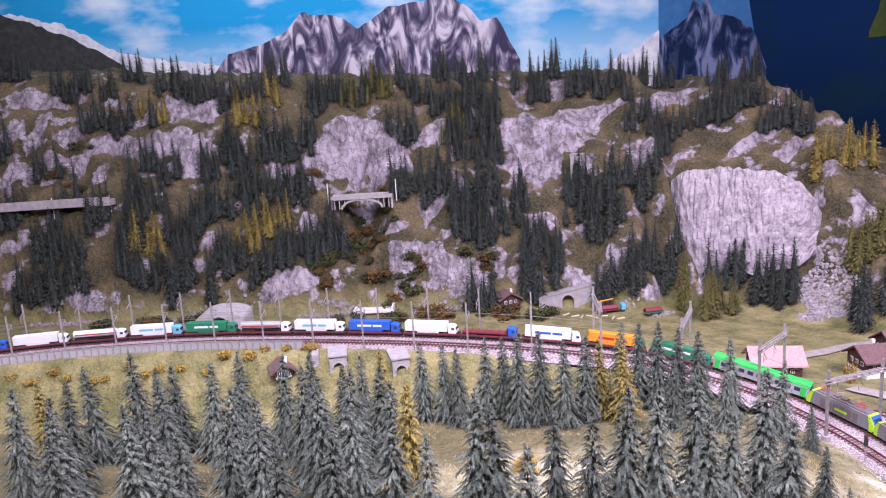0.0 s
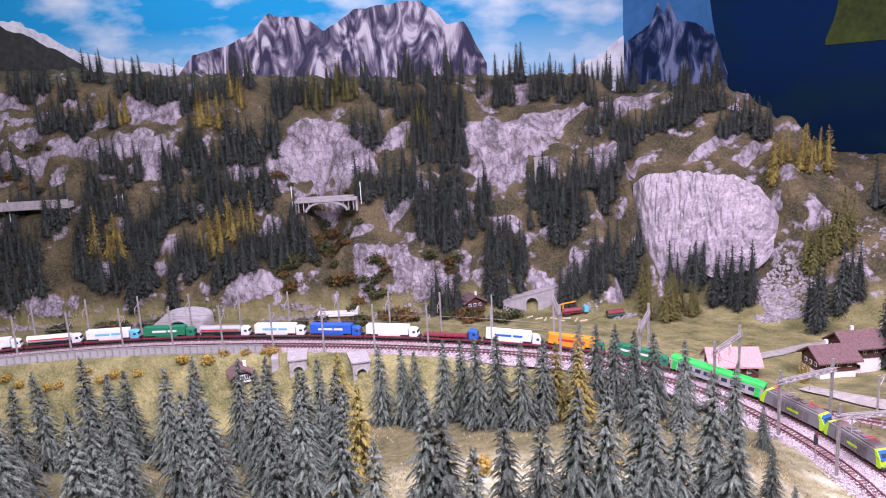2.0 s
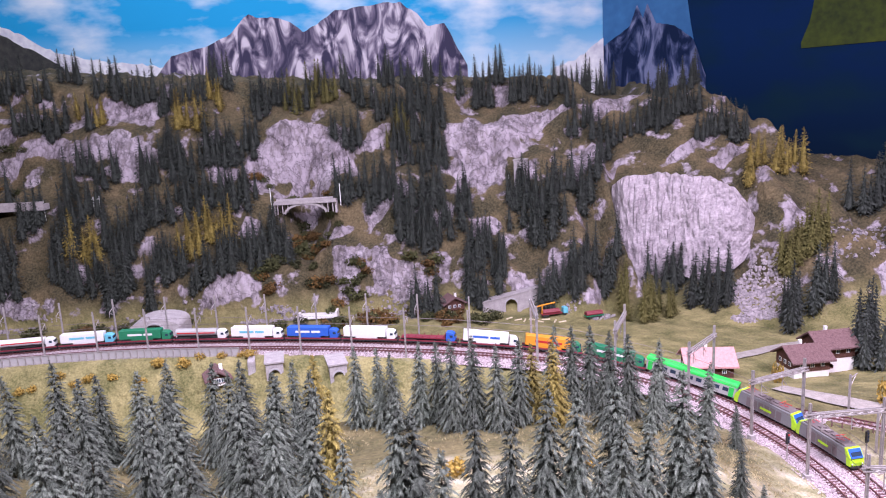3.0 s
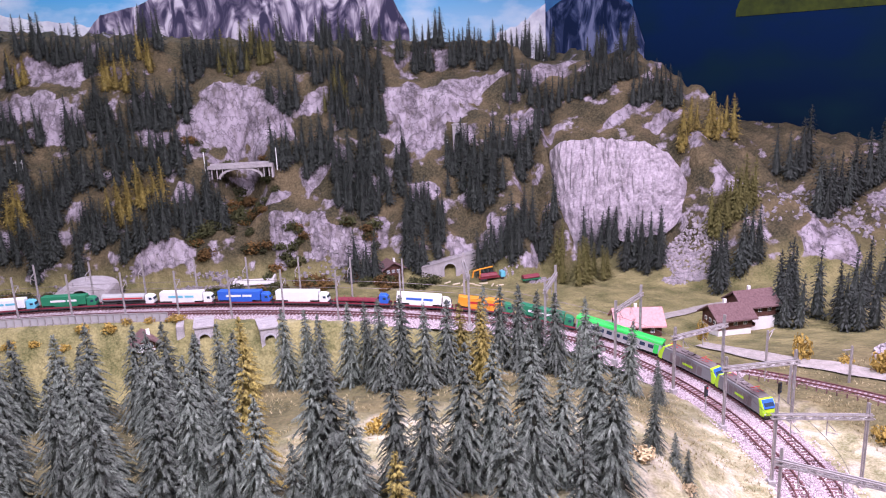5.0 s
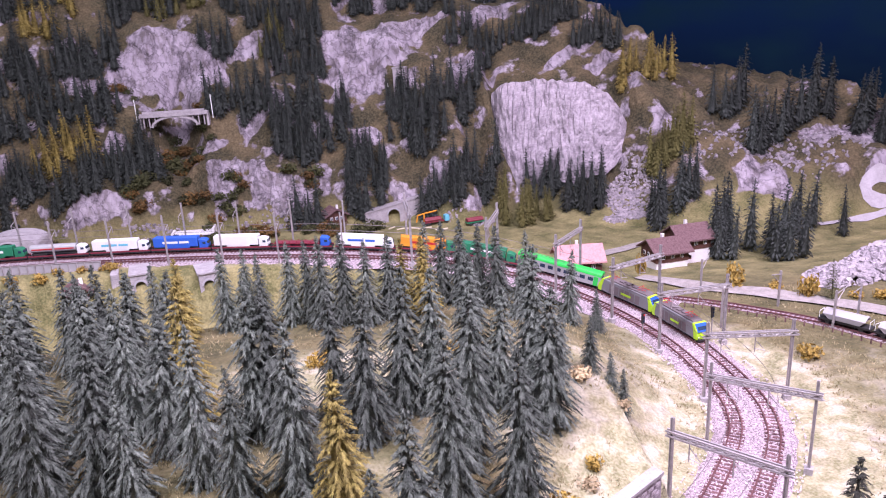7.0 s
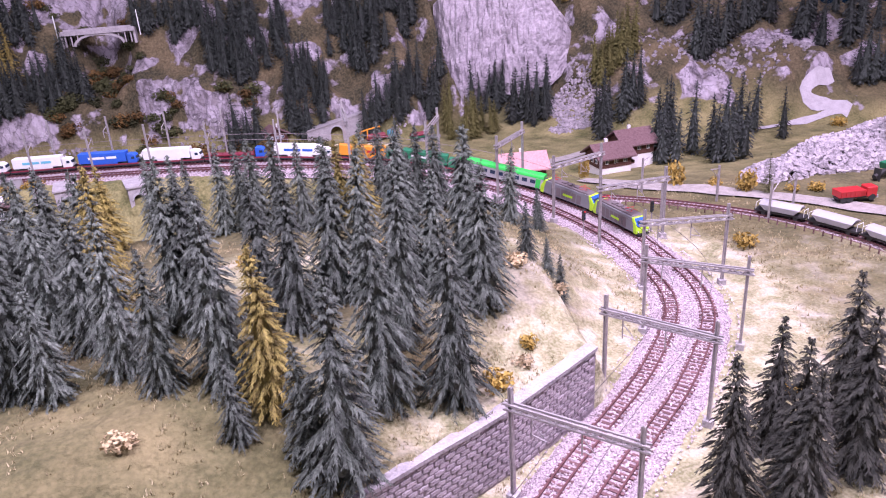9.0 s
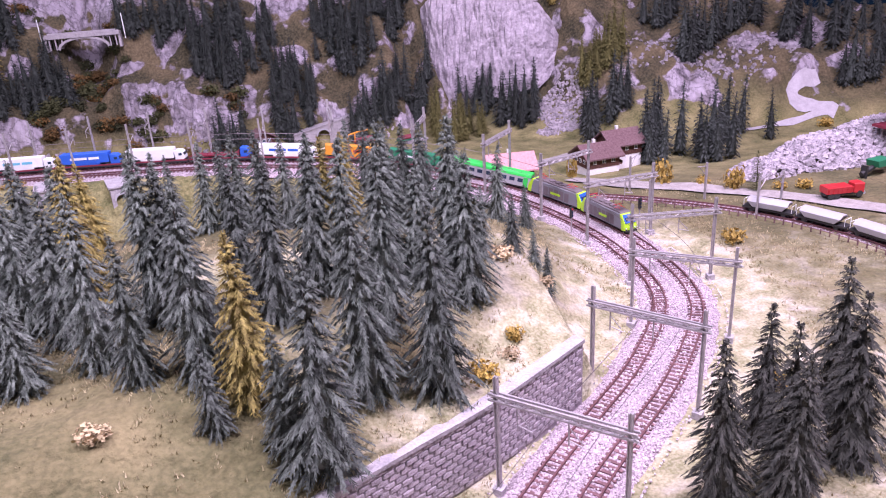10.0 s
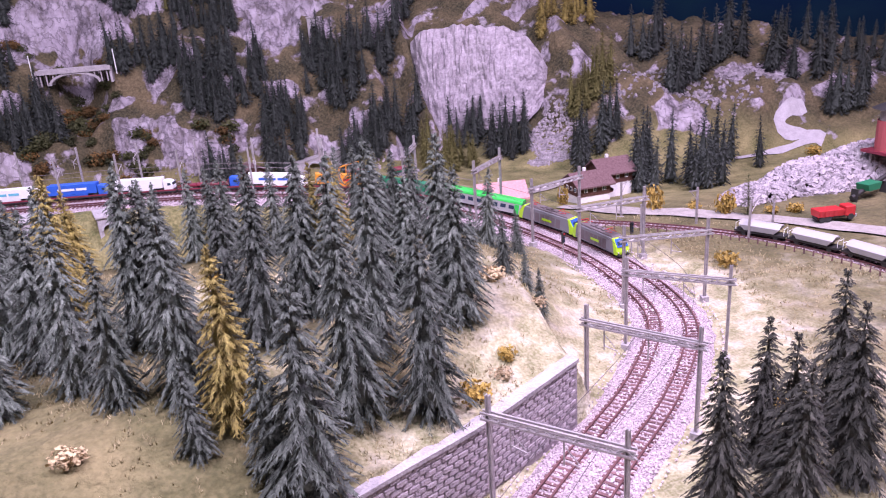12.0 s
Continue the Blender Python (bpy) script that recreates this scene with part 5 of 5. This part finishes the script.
def arch_bridge():
    ob = thing("arch_bridge", pose(-0.283, 2.715, 0.335, 0, 0, -2), "pale concrete arch bridge across the gorge", "bridge")
    L = 0.128
    part("deck", boxes((-L, -0.02, 0.016, L, 0.05, 0.024)), CONCRETE, ob)
    for y in (-0.022, 0.049):
        part("parapet", boxes((-L, y, 0.014, L, y + 0.003, 0.03)), CONCRETE, ob)
    n = 16
    for y in (-0.018, 0.036):
        outer = [(0.088 * math.cos(math.pi * k / n), -0.024 + 0.041 * math.sin(math.pi * k / n)) for k in range(n + 1)]
        inner = [(0.08 * math.cos(math.pi * k / n), -0.026 + 0.035 * math.sin(math.pi * k / n)) for k in range(n, -1, -1)]
        part("arch", prism(outer + inner, y, y + 0.012), CONCRETE, ob)
        for x in (-0.112, -0.092, -0.07, 0.07, 0.092, 0.112):
            part("column", boxes((x - 0.002, y + 0.002, -0.025 if abs(x) > 0.09 else -0.012, x + 0.002, y + 0.01, 0.016)), CONCRETE, ob)
    for x in (-0.125, 0.125):
        part("abutment", boxes((x - 0.004, -0.015, -0.03, x + 0.004, 0.05, 0.016)), CONCRETE, ob)


arch_bridge()


def ledge(points, half, name, label, category, mat, thick=0.025, lift=0.004):
    """A level strip let into the slope, with a low wall on its outer edge."""
    ob = thing(name, Matrix(), label, category, kind="structure")
    line = glide(points)
    sweep(line, [(-half, -thick), (half, -thick), (half, 0), (-half, 0)], "roadway", mat, ob)
    sweep(line, [(half - 0.003, 0), (half, 0), (half, 0.012), (half - 0.003, 0.012)], "parapet", CONCRETE, ob)
    return ob


ledge([(-2.6, 2.86, 0.4), (-1.9, 2.84, 0.4), (-1.6, 2.83, 0.402), (-1.34, 2.8, 0.404)], 0.022, "mountain_line", "pale walled mountain railway ledge on the slope", "railway", CONCRETE)


def path_strip(points, half, name, label, mat):
    line = glide(points)
    verts, n = [], 7
    for k, q in enumerate(line):
        way = (line[min(k + 1, len(line) - 1)] - line[max(k - 1, 0)]).normalized()
        sd = Vector((way.y, -way.x, 0)).normalized()
        for j in range(n):
            p = q + sd * half * (-1 + 2 * j / (n - 1)) * (1 + 0.12 * noise.noise((q.x * 12, q.y * 12, j)))
            verts.append((p.x, p.y, ground_z(p.x, p.y) + 0.004))
    faces = [(k * n + j, k * n + j + 1, k * n + n + j + 1, k * n + n + j) for k in range(len(line) - 1) for j in range(n - 1)]
    tagged(new(name, mesh_of(name, verts, faces, mat)), label, "road", kind="structure")


TRACKWAY = material("pale_grit", (0.22, 0.2, 0.19), (0.4, 0.355, 0.35), 60, 0.95, 0.4, fine=300)
TARMAC = material("grey_tarmac", (0.34, 0.31, 0.34), (0.48, 0.44, 0.48), 40, 0.9, 0.2)
path_strip([(0.8, 1.75, 0), (0.95, 1.72, 0), (1.06, 1.73, 0), (1.19, 1.77, 0), (1.35, 1.8, 0)], 0.022, "lane", "pale dirt lane to the chalet", TRACKWAY)
path_strip([(0.98, 1.33, 0), (1.06, 1.21, 0), (1.2, 1.09, 0), (1.33, 0.97, 0), (1.43, 0.82, 0), (1.5, 0.6, 0)], 0.03, "dirt_road", "pale dirt road along the siding", TRACKWAY)
path_strip([(1.86, 1.765, 0), (1.964, 1.763, 0), (2.05, 1.745, 0), (2.106, 1.727, 0), (2.15, 1.705, 0)], 0.011, "hill_road", "narrow grey road climbing the hill", TARMAC)
path_strip([(2.165, 1.69, 0), (2.14, 1.735, 0), (2.095, 1.775, 0), (2.08, 1.812, 0), (2.12, 1.835, 0), (2.2, 1.825, 0)], 0.019, "hairpin", "broad grey hairpin of the hill road", TARMAC)


# ---- quarry face and rubble ----
def quarry_face():
    """A broad wall of bare rock with upright cracks."""
    nu, nv = 90, 64
    verts, faces = [], []
    a, b = Vector((0.942, quarry_back(0.942) - 0.005, 0)), Vector((1.398, quarry_back(1.398) - 0.005, 0))
    out = Vector((-(b - a).y, (b - a).x, 0)).normalized() * -1
    for j in range(nv + 1):
        v = j / nv
        for i in range(nu + 1):
            u = i / nu
            p = a.lerp(b, u)
            rim = (abs(2 * u - 1)) ** 6
            top = quarry_top(p.x) + 0.004 - 0.03 * rim + 0.012 * noise.noise((u * 9, 1, 1)) + 0.006 * noise.noise((u * 31, 2, 1))
            low = lerp_table(QUARRY_FOOT, p.x) - 0.09 + 0.02 * noise.noise((u * 8, 5, 1))
            z = low + (top - low) * v
            bulge = 0.02 * math.sin(math.pi * min(1, v * 1.05)) * (1 - rim) + 0.03 * (1 - rim)
            crack = abs(noise.noise((u * 24, v * 4, 4))) * 0.02 + abs(noise.noise((u * 70, v * 12, 6))) * 0.012 + 0.012 * noise.noise((u * 5, v * 3, 9))
            q = p + out * (0.6 * bulge + crack - 0.06 * rim + 0.05 * (1 - v))
            verts.append((q.x, q.y, z))
    w = nu + 1
    faces = [(r * w + c, r * w + c + 1, r * w + w + c + 1, r * w + w + c) for r in range(nv) for c in range(nu)]
    me = mesh_of("quarry_face", verts, faces, ROCK)
    tagged(new("quarry_face", me), "broad pale lilac-grey quarry face with upright cracks", "cliff", kind="structure")


quarry_face()


def stones(rows, name, label, seed, big):
    """Loose broken stones heaped over the ground: middle, half widths, heap height, how many."""
    rnd = random.Random(seed)
    verts, faces = [], []
    for x, y, sx, sy, h, count in rows:
        for k in range(count):
            r, t = math.sqrt(rnd.random()), rnd.random() * 6.283
            px, py = x + sx * r * math.cos(t), y + sy * r * math.sin(t)
            z = ground_z(px, py) + h * (1 - r ** 2) + rnd.uniform(-0.002, 0.003)
            s = big * rnd.uniform(0.35, 1.25)
            turn = Euler((rnd.random() * 6, rnd.random() * 6, rnd.random() * 6)).to_matrix()
            k0 = len(verts)
            for dx in (-1, 1):
                for dy in (-1, 1):
                    for dz in (-1, 1):
                        verts.append(Vector((px, py, z)) + turn @ Vector((dx * rnd.uniform(0.6, 1.1), dy * rnd.uniform(0.5, 1), dz * rnd.uniform(0.4, 0.8))) * s)
            faces += [tuple(k0 + q for q in f) for f in ((0, 1, 3, 2), (4, 6, 7, 5), (0, 4, 5, 1), (2, 3, 7, 6), (0, 2, 6, 4), (1, 5, 7, 3))]
    tagged(new(name, mesh_of(name, verts, faces, RUBBLE)), label, "stones", kind="stuff")


stones([(1.42, 1.14, 0.1, 0.06, 0.03, 500), (1.6, 1.16, 0.16, 0.1, 0.06, 1500), (1.85, 1.22, 0.2, 0.14, 0.07, 1500)], "rubble_heap", "pale heaps of broken stone beside the yard", 3, 0.0075)
stones([(1.36, 2.13, 0.1, 0.12, 0.0, 900), (1.27, 2.05, 0.06, 0.03, 0.0, 160), (0.8, 2.22, 0.05, 0.03, 0, 60), (0.72, 2.3, 0.04, 0.03, 0, 40)], "scree", "pale scree below the quarry face", 4, 0.006)
stones([(-1.5, 2.62, 0.2, 0.04, 0, 120), (-0.9, 2.56, 0.2, 0.04, 0, 120), (-0.4, 2.5, 0.15, 0.03, 0, 160), (0.05, 2.46, 0.15, 0.04, 0, 120), (1.75, 2.1, 0.2, 0.1, 0, 200), (2.0, 2.0, 0.25, 0.1, 0, 250)],
       "boulders", "grey boulders strewn along the foot of the slope", 5, 0.007)


# ---- shrubs ----
def shrub_mesh(seed, mat, count=240, leaf=0.16):
    rnd = random.Random(seed)
    verts, faces = [], []
    lobes = [Vector((rnd.uniform(-0.5, 0.5), rnd.uniform(-0.5, 0.5), rnd.uniform(0.35, 0.8))) for _ in range(6)]
    for k in range(count):
        c = lobes[k % 6]
        d = Vector((rnd.gauss(0, 1), rnd.gauss(0, 1), rnd.gauss(0, 0.9))).normalized()
        p = c + d * rnd.uniform(0.3, 0.56)
        p.z = max(0.02, p.z)
        a = Vector((rnd.gauss(0, 1), rnd.gauss(0, 1), rnd.gauss(0, 1))).normalized() * leaf * rnd.uniform(0.6, 1.3)
        b = a.cross(d).normalized() * leaf * rnd.uniform(0.4, 0.9)
        n = len(verts)
        verts += [p - a, p - b * 0.9 + d * 0.04, p + a, p + b + d * 0.07]
        faces += [(n, n + 1, n + 2), (n, n + 2, n + 3)]
    return mesh_of("foliage", verts, faces, mat)


OCHRE = material("ochre_foliage", (0.2, 0.12, 0.02), (0.52, 0.36, 0.09), 40, 0.85, 0, vary=0.2, fine=300)
BUSHGREEN = material("bush_foliage", (0.018, 0.024, 0.008), (0.085, 0.085, 0.03), 40, 0.85, 0, vary=0.4, fine=300)
RUSSET = material("russet_foliage", (0.06, 0.03, 0.008), (0.2, 0.11, 0.03), 40, 0.85, 0, vary=0.3, fine=300)
STRAW = material("straw_foliage", (0.3, 0.22, 0.12), (0.56, 0.44, 0.28), 40, 0.85, 0, vary=0.2, fine=300)
SHRUBS = {m.name: [shrub_mesh(k, m) for k in range(3)] for m in (OCHRE, BUSHGREEN, RUSSET, STRAW)}


def shrub(x, y, r, mat, rnd, label, group, tall=1.0):
    ob = thing("shrub", pose(x, y, ground_z(x, y) - 0.003, 0, 0, rnd.uniform(0, 360)), label, "shrub", group)
    piece("foliage", SHRUBS[mat.name][rnd.randrange(3)], ob, "", Matrix.Diagonal((r, r, r * tall, 1)))
    bm = drum(0.06, -0.1, 0.6, 6, r2=0.03)
    stem = part("stem", bm, BARK, ob)
    stem.matrix_basis = Matrix.Diagonal((r, r, r * tall, 1))


rnd = random.Random(21)
for x, y, r, tall in ((1.066, 0.794, 0.027, 1), (1.149, 1.176, 0.026, 1.9), (1.265, 1.063, 0.026, 1.9), (1.03, 1.42, 0.016, 3), (0.786, 0.353, 0.02, 0.9), (0.397, 0.375, 0.022, 1), (0.462, 0.44, 0.016, 1),
                      (-0.12, 0.48, 0.03, 1), (1.416, 1.007, 0.022, 1), (1.22, 1.12, 0.02, 0.9), (1.36, 1.02, 0.018, 1), (2.1, 1.66, 0.03, 1), (0.14, 0.78, 0.025, 1), (0.36, 0.8, 0.02, 1)):
    shrub(x, y, r, OCHRE, rnd, "golden yellow bush in dry grass", "golden bushes", tall)
for x, y, r in ((0.499, 0.594, 0.024), (-0.003, 0.336, 0.02), (0.55, 0.55, 0.016), (0.44, 0.41, 0.016)):
    shrub(x, y, r, STRAW, rnd, "dry straw-coloured bush on the bank", "dry bushes", 0.7)
for k in range(18):
    shrub(-1.15 + k * 0.05 + rnd.uniform(-0.02, 0.02), 1.5 + rnd.uniform(-0.02, 0.02), rnd.uniform(0.014, 0.024), OCHRE, rnd, "low golden bush along the foot of the embankment", "hedge below the viaduct", 0.8)
# first two clumps are added to make the gap round the arch bridge dark
for cx, cy, sx, sy, n in ((-0.28, 2.755, 0.07, 0.03, 12), (-0.28, 2.83, 0.08, 0.02, 8), (-0.25, 2.72, 0.1, 0.04, 14), (-0.33, 2.6, 0.15, 0.05, 20), (-0.12, 2.53, 0.1, 0.04, 12), (0.18, 2.5, 0.06, 0.03, 8), (-1.55, 3.0, 0.15, 0.06, 8), (-1.0, 2.5, 0.35, 0.03, 16),
                          (0.1, 2.36, 0.25, 0.04, 16), (0.33, 2.3, 0.1, 0.04, 8), (-0.25, 2.35, 0.3, 0.05, 12), (-0.5, 2.85, 0.1, 0.03, 5)):
    for k in range(n):
        mat = (BUSHGREEN, BUSHGREEN, RUSSET)[rnd.randrange(3)]
        shrub(cx + rnd.uniform(-sx, sx), cy + rnd.uniform(-sy, sy), rnd.uniform(0.022, 0.042), mat, rnd,
              "dark green bush on the rocky slope" if mat is BUSHGREEN else "russet autumn bush on the rocky slope", "bushes on the slope", 0.85)
conifer([crown_mesh("crown", 90, BUSHGREEN, 20, 12, 0.26, 4, 0.1)], 1.304, 1.03, 0.1, rnd, "dense dark green tree beside the rubble heap", "trees by the yard")


# ---- yard: vehicles, tower, signals, poles ----
def dump_truck(x, y, turn):
    ob = thing("dump_truck", pose(x, y, ground_z(x, y) + 0.004, 0, 0, turn), "bright red tipper lorry on the dirt road", "lorry")
    part("chassis", boxes((-0.009, -0.045, 0.007, 0.009, 0.045, 0.011)), BLACK, ob)
    bm = prism([(-0.014, 0.012), (0.014, 0.012), (0.0165, 0.027), (-0.0165, 0.027)], -0.045, 0.014)
    part("tipper_body", bm, RED, ob, "", 0.0006)
    for k in range(6):
        for xx in (-0.0168, 0.0158):
            part("rib", boxes((xx, -0.042 + k * 0.0105, 0.014, xx + 0.001, -0.04 + k * 0.0105, 0.0265)), RED, ob)
    cab = part("cab", boxes((-0.013, 0.019, 0.009, 0.013, 0.043, 0.032)), RED, ob, "", 0.002)
    part("windscreen", boxes((-0.011, 0.0428, 0.02, 0.011, 0.0436, 0.029)), GLASS, cab)
    part("bumper", boxes((-0.013, 0.043, 0.006, 0.013, 0.0455, 0.012)), PALEGREY, cab)
    wheels(ob, (-0.034, -0.02, 0.032), 0.024, 0.0075, TYRE)


dump_truck(1.425, 0.905, -100)


def crane_lorry(x, y, turn):
    ob = thing("timber_lorry", pose(x, y, ground_z(x, y) + 0.002, 0, 0, turn), "timber lorry with a blue cab and orange crane", "lorry")
    part("bed", boxes((-0.012, -0.05, 0.009, 0.012, 0.03, 0.013)), MAROON, ob)
    for k in range(5):
        bm = drum(0.005, -0.045, 0.02, 10, "Y", -0.008 + 0.004 * k, 0)
        bmesh.ops.translate(bm, verts=bm.verts, vec=(0, 0, 0.018 + 0.004 * (k % 2)))
        part("log", bm, MAROON, ob, "red-brown log")
    part("cab", boxes((-0.012, 0.034, 0.007, 0.012, 0.052, 0.03)), CYAN, ob, "pale blue cab", 0.002)
    bm = bmesh.new()
    for p, q in (((0, -0.045, 0.013), (0, -0.045, 0.045)), ((0, -0.045, 0.045), (0, 0.005, 0.05)), ((0, -0.045, 0.045), (0, -0.07, 0.04)), ((0, -0.07, 0.04), (0, -0.075, 0.015))):
        rod(bm, p, q, 0.0028, 6)
    part("crane_arm", bm, ORANGE, ob, "orange loading crane")
    wheels(ob, (-0.04, -0.028, 0.04), 0.02, 0.006, TYRE)


crane_lorry(0.64, 2.28, -82)
trailer = thing("timber_trailer", pose(0.775, 2.22, ground_z(0.775, 2.22) + 0.002, 0, 0, -80), "green timber trailer with red-brown logs", "trailer")
part("bed", boxes((-0.012, -0.035, 0.009, 0.012, 0.035, 0.013)), FOREST, trailer)
for k in range(5):
    bm = drum(0.005, -0.033, 0.03, 10, "Y", -0.008 + 0.004 * k, 0)
    bmesh.ops.translate(bm, verts=bm.verts, vec=(0, 0, 0.018 + 0.004 * (k % 2)))
    part("log", bm, MAROON, trailer, "red-brown log")
wheels(trailer, (-0.02, 0.02), 0.02, 0.006, TYRE)
LOG = material("cut_timber", (0.5, 0.42, 0.3), (0.72, 0.64, 0.5), 90, 0.85, 0.3)
for k in range(8):
    x, y = 0.48 + 0.025 * k + rnd.uniform(-0.01, 0.01), 2.3 - 0.012 * k + rnd.uniform(-0.02, 0.02)
    ob = part("log", drum(0.003, -0.015, 0.015, 8, "X"), LOG, None)
    ob.matrix_basis = pose(x, y, ground_z(x, y) + 0.002, 0, 0, rnd.uniform(0, 180))
    tagged(ob, "pale cut log lying on the meadow", "log", "logs on the meadow")


def silo(x, y):
    ob = thing("loading_tower", pose(x, y, ground_z(x, y)), "red round loading tower on steel legs", "tower")
    part("drum", drum(0.045, 0.075, 0.15, 20), plain("faded_red", (0.45, 0.1, 0.11), 0.7), ob)
    part("platform", boxes((-0.055, -0.05, 0.068, 0.055, 0.05, 0.075)), MAROON, ob)
    for a in (-0.035, 0.035):
        for b in (-0.035, 0.035):
            bm = bmesh.new()
            rod(bm, (a, b, -0.005), (a, b, 0.07), 0.003)
            part("leg", bm, STEEL, ob)
    head = part("cabin", drum(0.04, 0.15, 0.18, 20), STEEL, ob)
    part("cap", drum(0.06, 0.18, 0.205, 20, r2=0.006), BLACK, ob, "dark conical roof")


silo(1.8, 1.1)


def conveyor(x, y):
    ob = thing("conveyor", pose(x, y, ground_z(x, y), 0, 0, 10), "dark stone conveyor with a green hopper", "conveyor")
    bm = bmesh.new()
    rod(bm, (-0.06, 0, 0.01), (0.07, 0, 0.045), 0.006, 6)
    part("belt_frame", bm, BLACK, ob)
    part("hopper", prism([(-0.02, 0.022), (0.02, 0.022), (0.026, 0.038), (-0.026, 0.038)], -0.016, 0.016), FOREST, ob, "green hopper")
    for a in (-0.05, 0.06):
        part("leg", boxes((a - 0.002, -0.008, -0.004, a + 0.002, 0.008, 0.03)), BLACK, ob)


conveyor(1.62, 1.0)


def signal(x, y, top, lamp, name_label):
    ob = thing("railway_signal", pose(x, y, 0, 0, 0, 30), name_label, "signal", "signals")
    part("post", drum(0.0014, -0.005, top, 8), STEEL, ob)
    head = part("head", boxes((-0.005, -0.002, top - 0.012, 0.005, 0.002, top + 0.012)), BLACK, ob, "", 0.001)
    for k, z in enumerate((top + 0.007, top, top - 0.007)):
        bm = drum(0.002, -0.0035, -0.0018, 10, "Y")
        bmesh.ops.translate(bm, verts=bm.verts, vec=(0, 0, z))
        part("lens", bm, RED if k == lamp else GLASS, head)


signal(0.81, 0.985, 0.04, 0, "small black railway signal with a red lens")
signal(0.945, 0.945, 0.05, 5, "tall black railway signal beside the track")


def pole(x, y, h, arm, label):
    ob = thing("pole", pose(x, y, ground_z(x, y), 0, 0, rnd.uniform(0, 40)), label, "mast", "poles by the siding")
    part("mast", boxes((-0.002, -0.002, -0.005, 0.002, 0.002, h)), STEEL, ob)
    bm = bmesh.new()
    rod(bm, (0, 0, h - 0.008), (arm, 0, h - 0.004), 0.0011)
    rod(bm, (0, 0, h - 0.03), (arm * 0.8, 0, h - 0.006), 0.0009)
    part("bracket", bm, STEEL, ob)


for x, y, h, arm in ((1.164, 1.03, 0.085, -0.03), (1.19, 0.89, 0.085, 0.05), (1.262, 0.905, 0.085, -0.05), (1.05, 1.16, 0.085, 0.03), (0.99, 0.98, 0.09, 0.03)):
    pole(x, y, h, arm, "grey catenary pole with a short arm")
for x, y in ((-1.612, 2.83), (-1.353, 2.8), (-1.154, 2.8), (-1.13, 2.8), (-0.42, 2.71), (-0.14, 2.72), (0.55, 2.66)):
    ob = thing("slope_mast", pose(x, y, max(ground_z(x, y), 0.36)), "white catenary mast on the mountain line", "mast", "masts on the mountain line")
    part("mast", boxes((-0.0016, -0.0016, -0.03, 0.0016, 0.0016, 0.06)), WHITE, ob)
    part("bracket", boxes((-0.001, -0.02, 0.05, 0.001, 0.0, 0.0515)), WHITE, ob)


def siding_fence():
    line = [q for q in offset_line(SIDING, 0.04) if q.y < 1.1]
    ob = thing("track_fence", Matrix(), "low brown wire fence beside the siding", "fence")
    sweep(line, [(-0.0005, 0.008), (0.0005, 0.008), (0.0005, 0.009), (-0.0005, 0.009)], "rail", SLEEPER, ob)
    for q in line:
        part("post", boxes((q.x - 0.001, q.y - 0.001, q.z - 0.006, q.x + 0.001, q.y + 0.001, q.z + 0.011)), SLEEPER, ob)


siding_fence()
ramp = thing("avalanche_deflector", pose(-0.235, 2.44, -0.045, 0, 0, -4), "white concrete avalanche deflector under the gorge", "wall", kind="structure")
part("slab", boxes((-0.08, -0.01, -0.02, 0.06, 0.05, -0.01)), PLASTER, ramp, "", 0.002)
# solid black block in place of the shaded gap below the slab
part("shade_block", boxes((0.01, -0.012, -0.05, 0.05, 0.01, -0.022)), BLACK, ramp)
part("wing_wall", boxes((-0.088, -0.01, -0.05, -0.08, 0.05, -0.004)), PLASTER, ramp)
part("wing_wall", boxes((0.06, -0.01, -0.05, 0.068, 0.05, 0.004)), PLASTER, ramp)


# ---- dry grass on the knoll and the meadow ----
def grass():
    rnd = random.Random(77)
    verts, faces = [], []
    while len(faces) < 42000:
        x, y = rnd.uniform(-0.5, 1.35), rnd.uniform(0.12, 1.15)
        if ((OUTER_NP[:, 0] - x + 0.02) ** 2 + (OUTER_NP[:, 1] - y) ** 2).min() < 0.115 ** 2 or ((SIDING_NP[:, :2] - (x, y)) ** 2).sum(1).min() < 0.04 ** 2:
            continue
        if noise.noise((x * 9, y * 9, 5.5)) + rnd.uniform(-0.35, 0.35) < -0.05:
            continue
        z = ground_z(x, y) - 0.0005
        for k in range(4):
            a, h = rnd.random() * 6.283, rnd.uniform(0.0025, 0.0065)
            px, py = x + rnd.uniform(-0.003, 0.003), y + rnd.uniform(-0.003, 0.003)
            c, s, n = math.cos(a) * 0.0009, math.sin(a) * 0.0009, len(verts)
            verts.extend([(px - c, py - s, z), (px + c, py + s, z), (px + rnd.uniform(-0.003, 0.003), py + rnd.uniform(-0.003, 0.003), z + h)])
            faces.append((n, n + 1, n + 2))
    mat = material("dry_grass", (0.15, 0.13, 0.05), (0.56, 0.47, 0.3), 16, 0.9, 0, fine=240)
    tagged(new("grass", mesh_of("grass", verts, faces, mat)), "short dry straw-coloured static grass", "grass", kind="stuff")


grass()
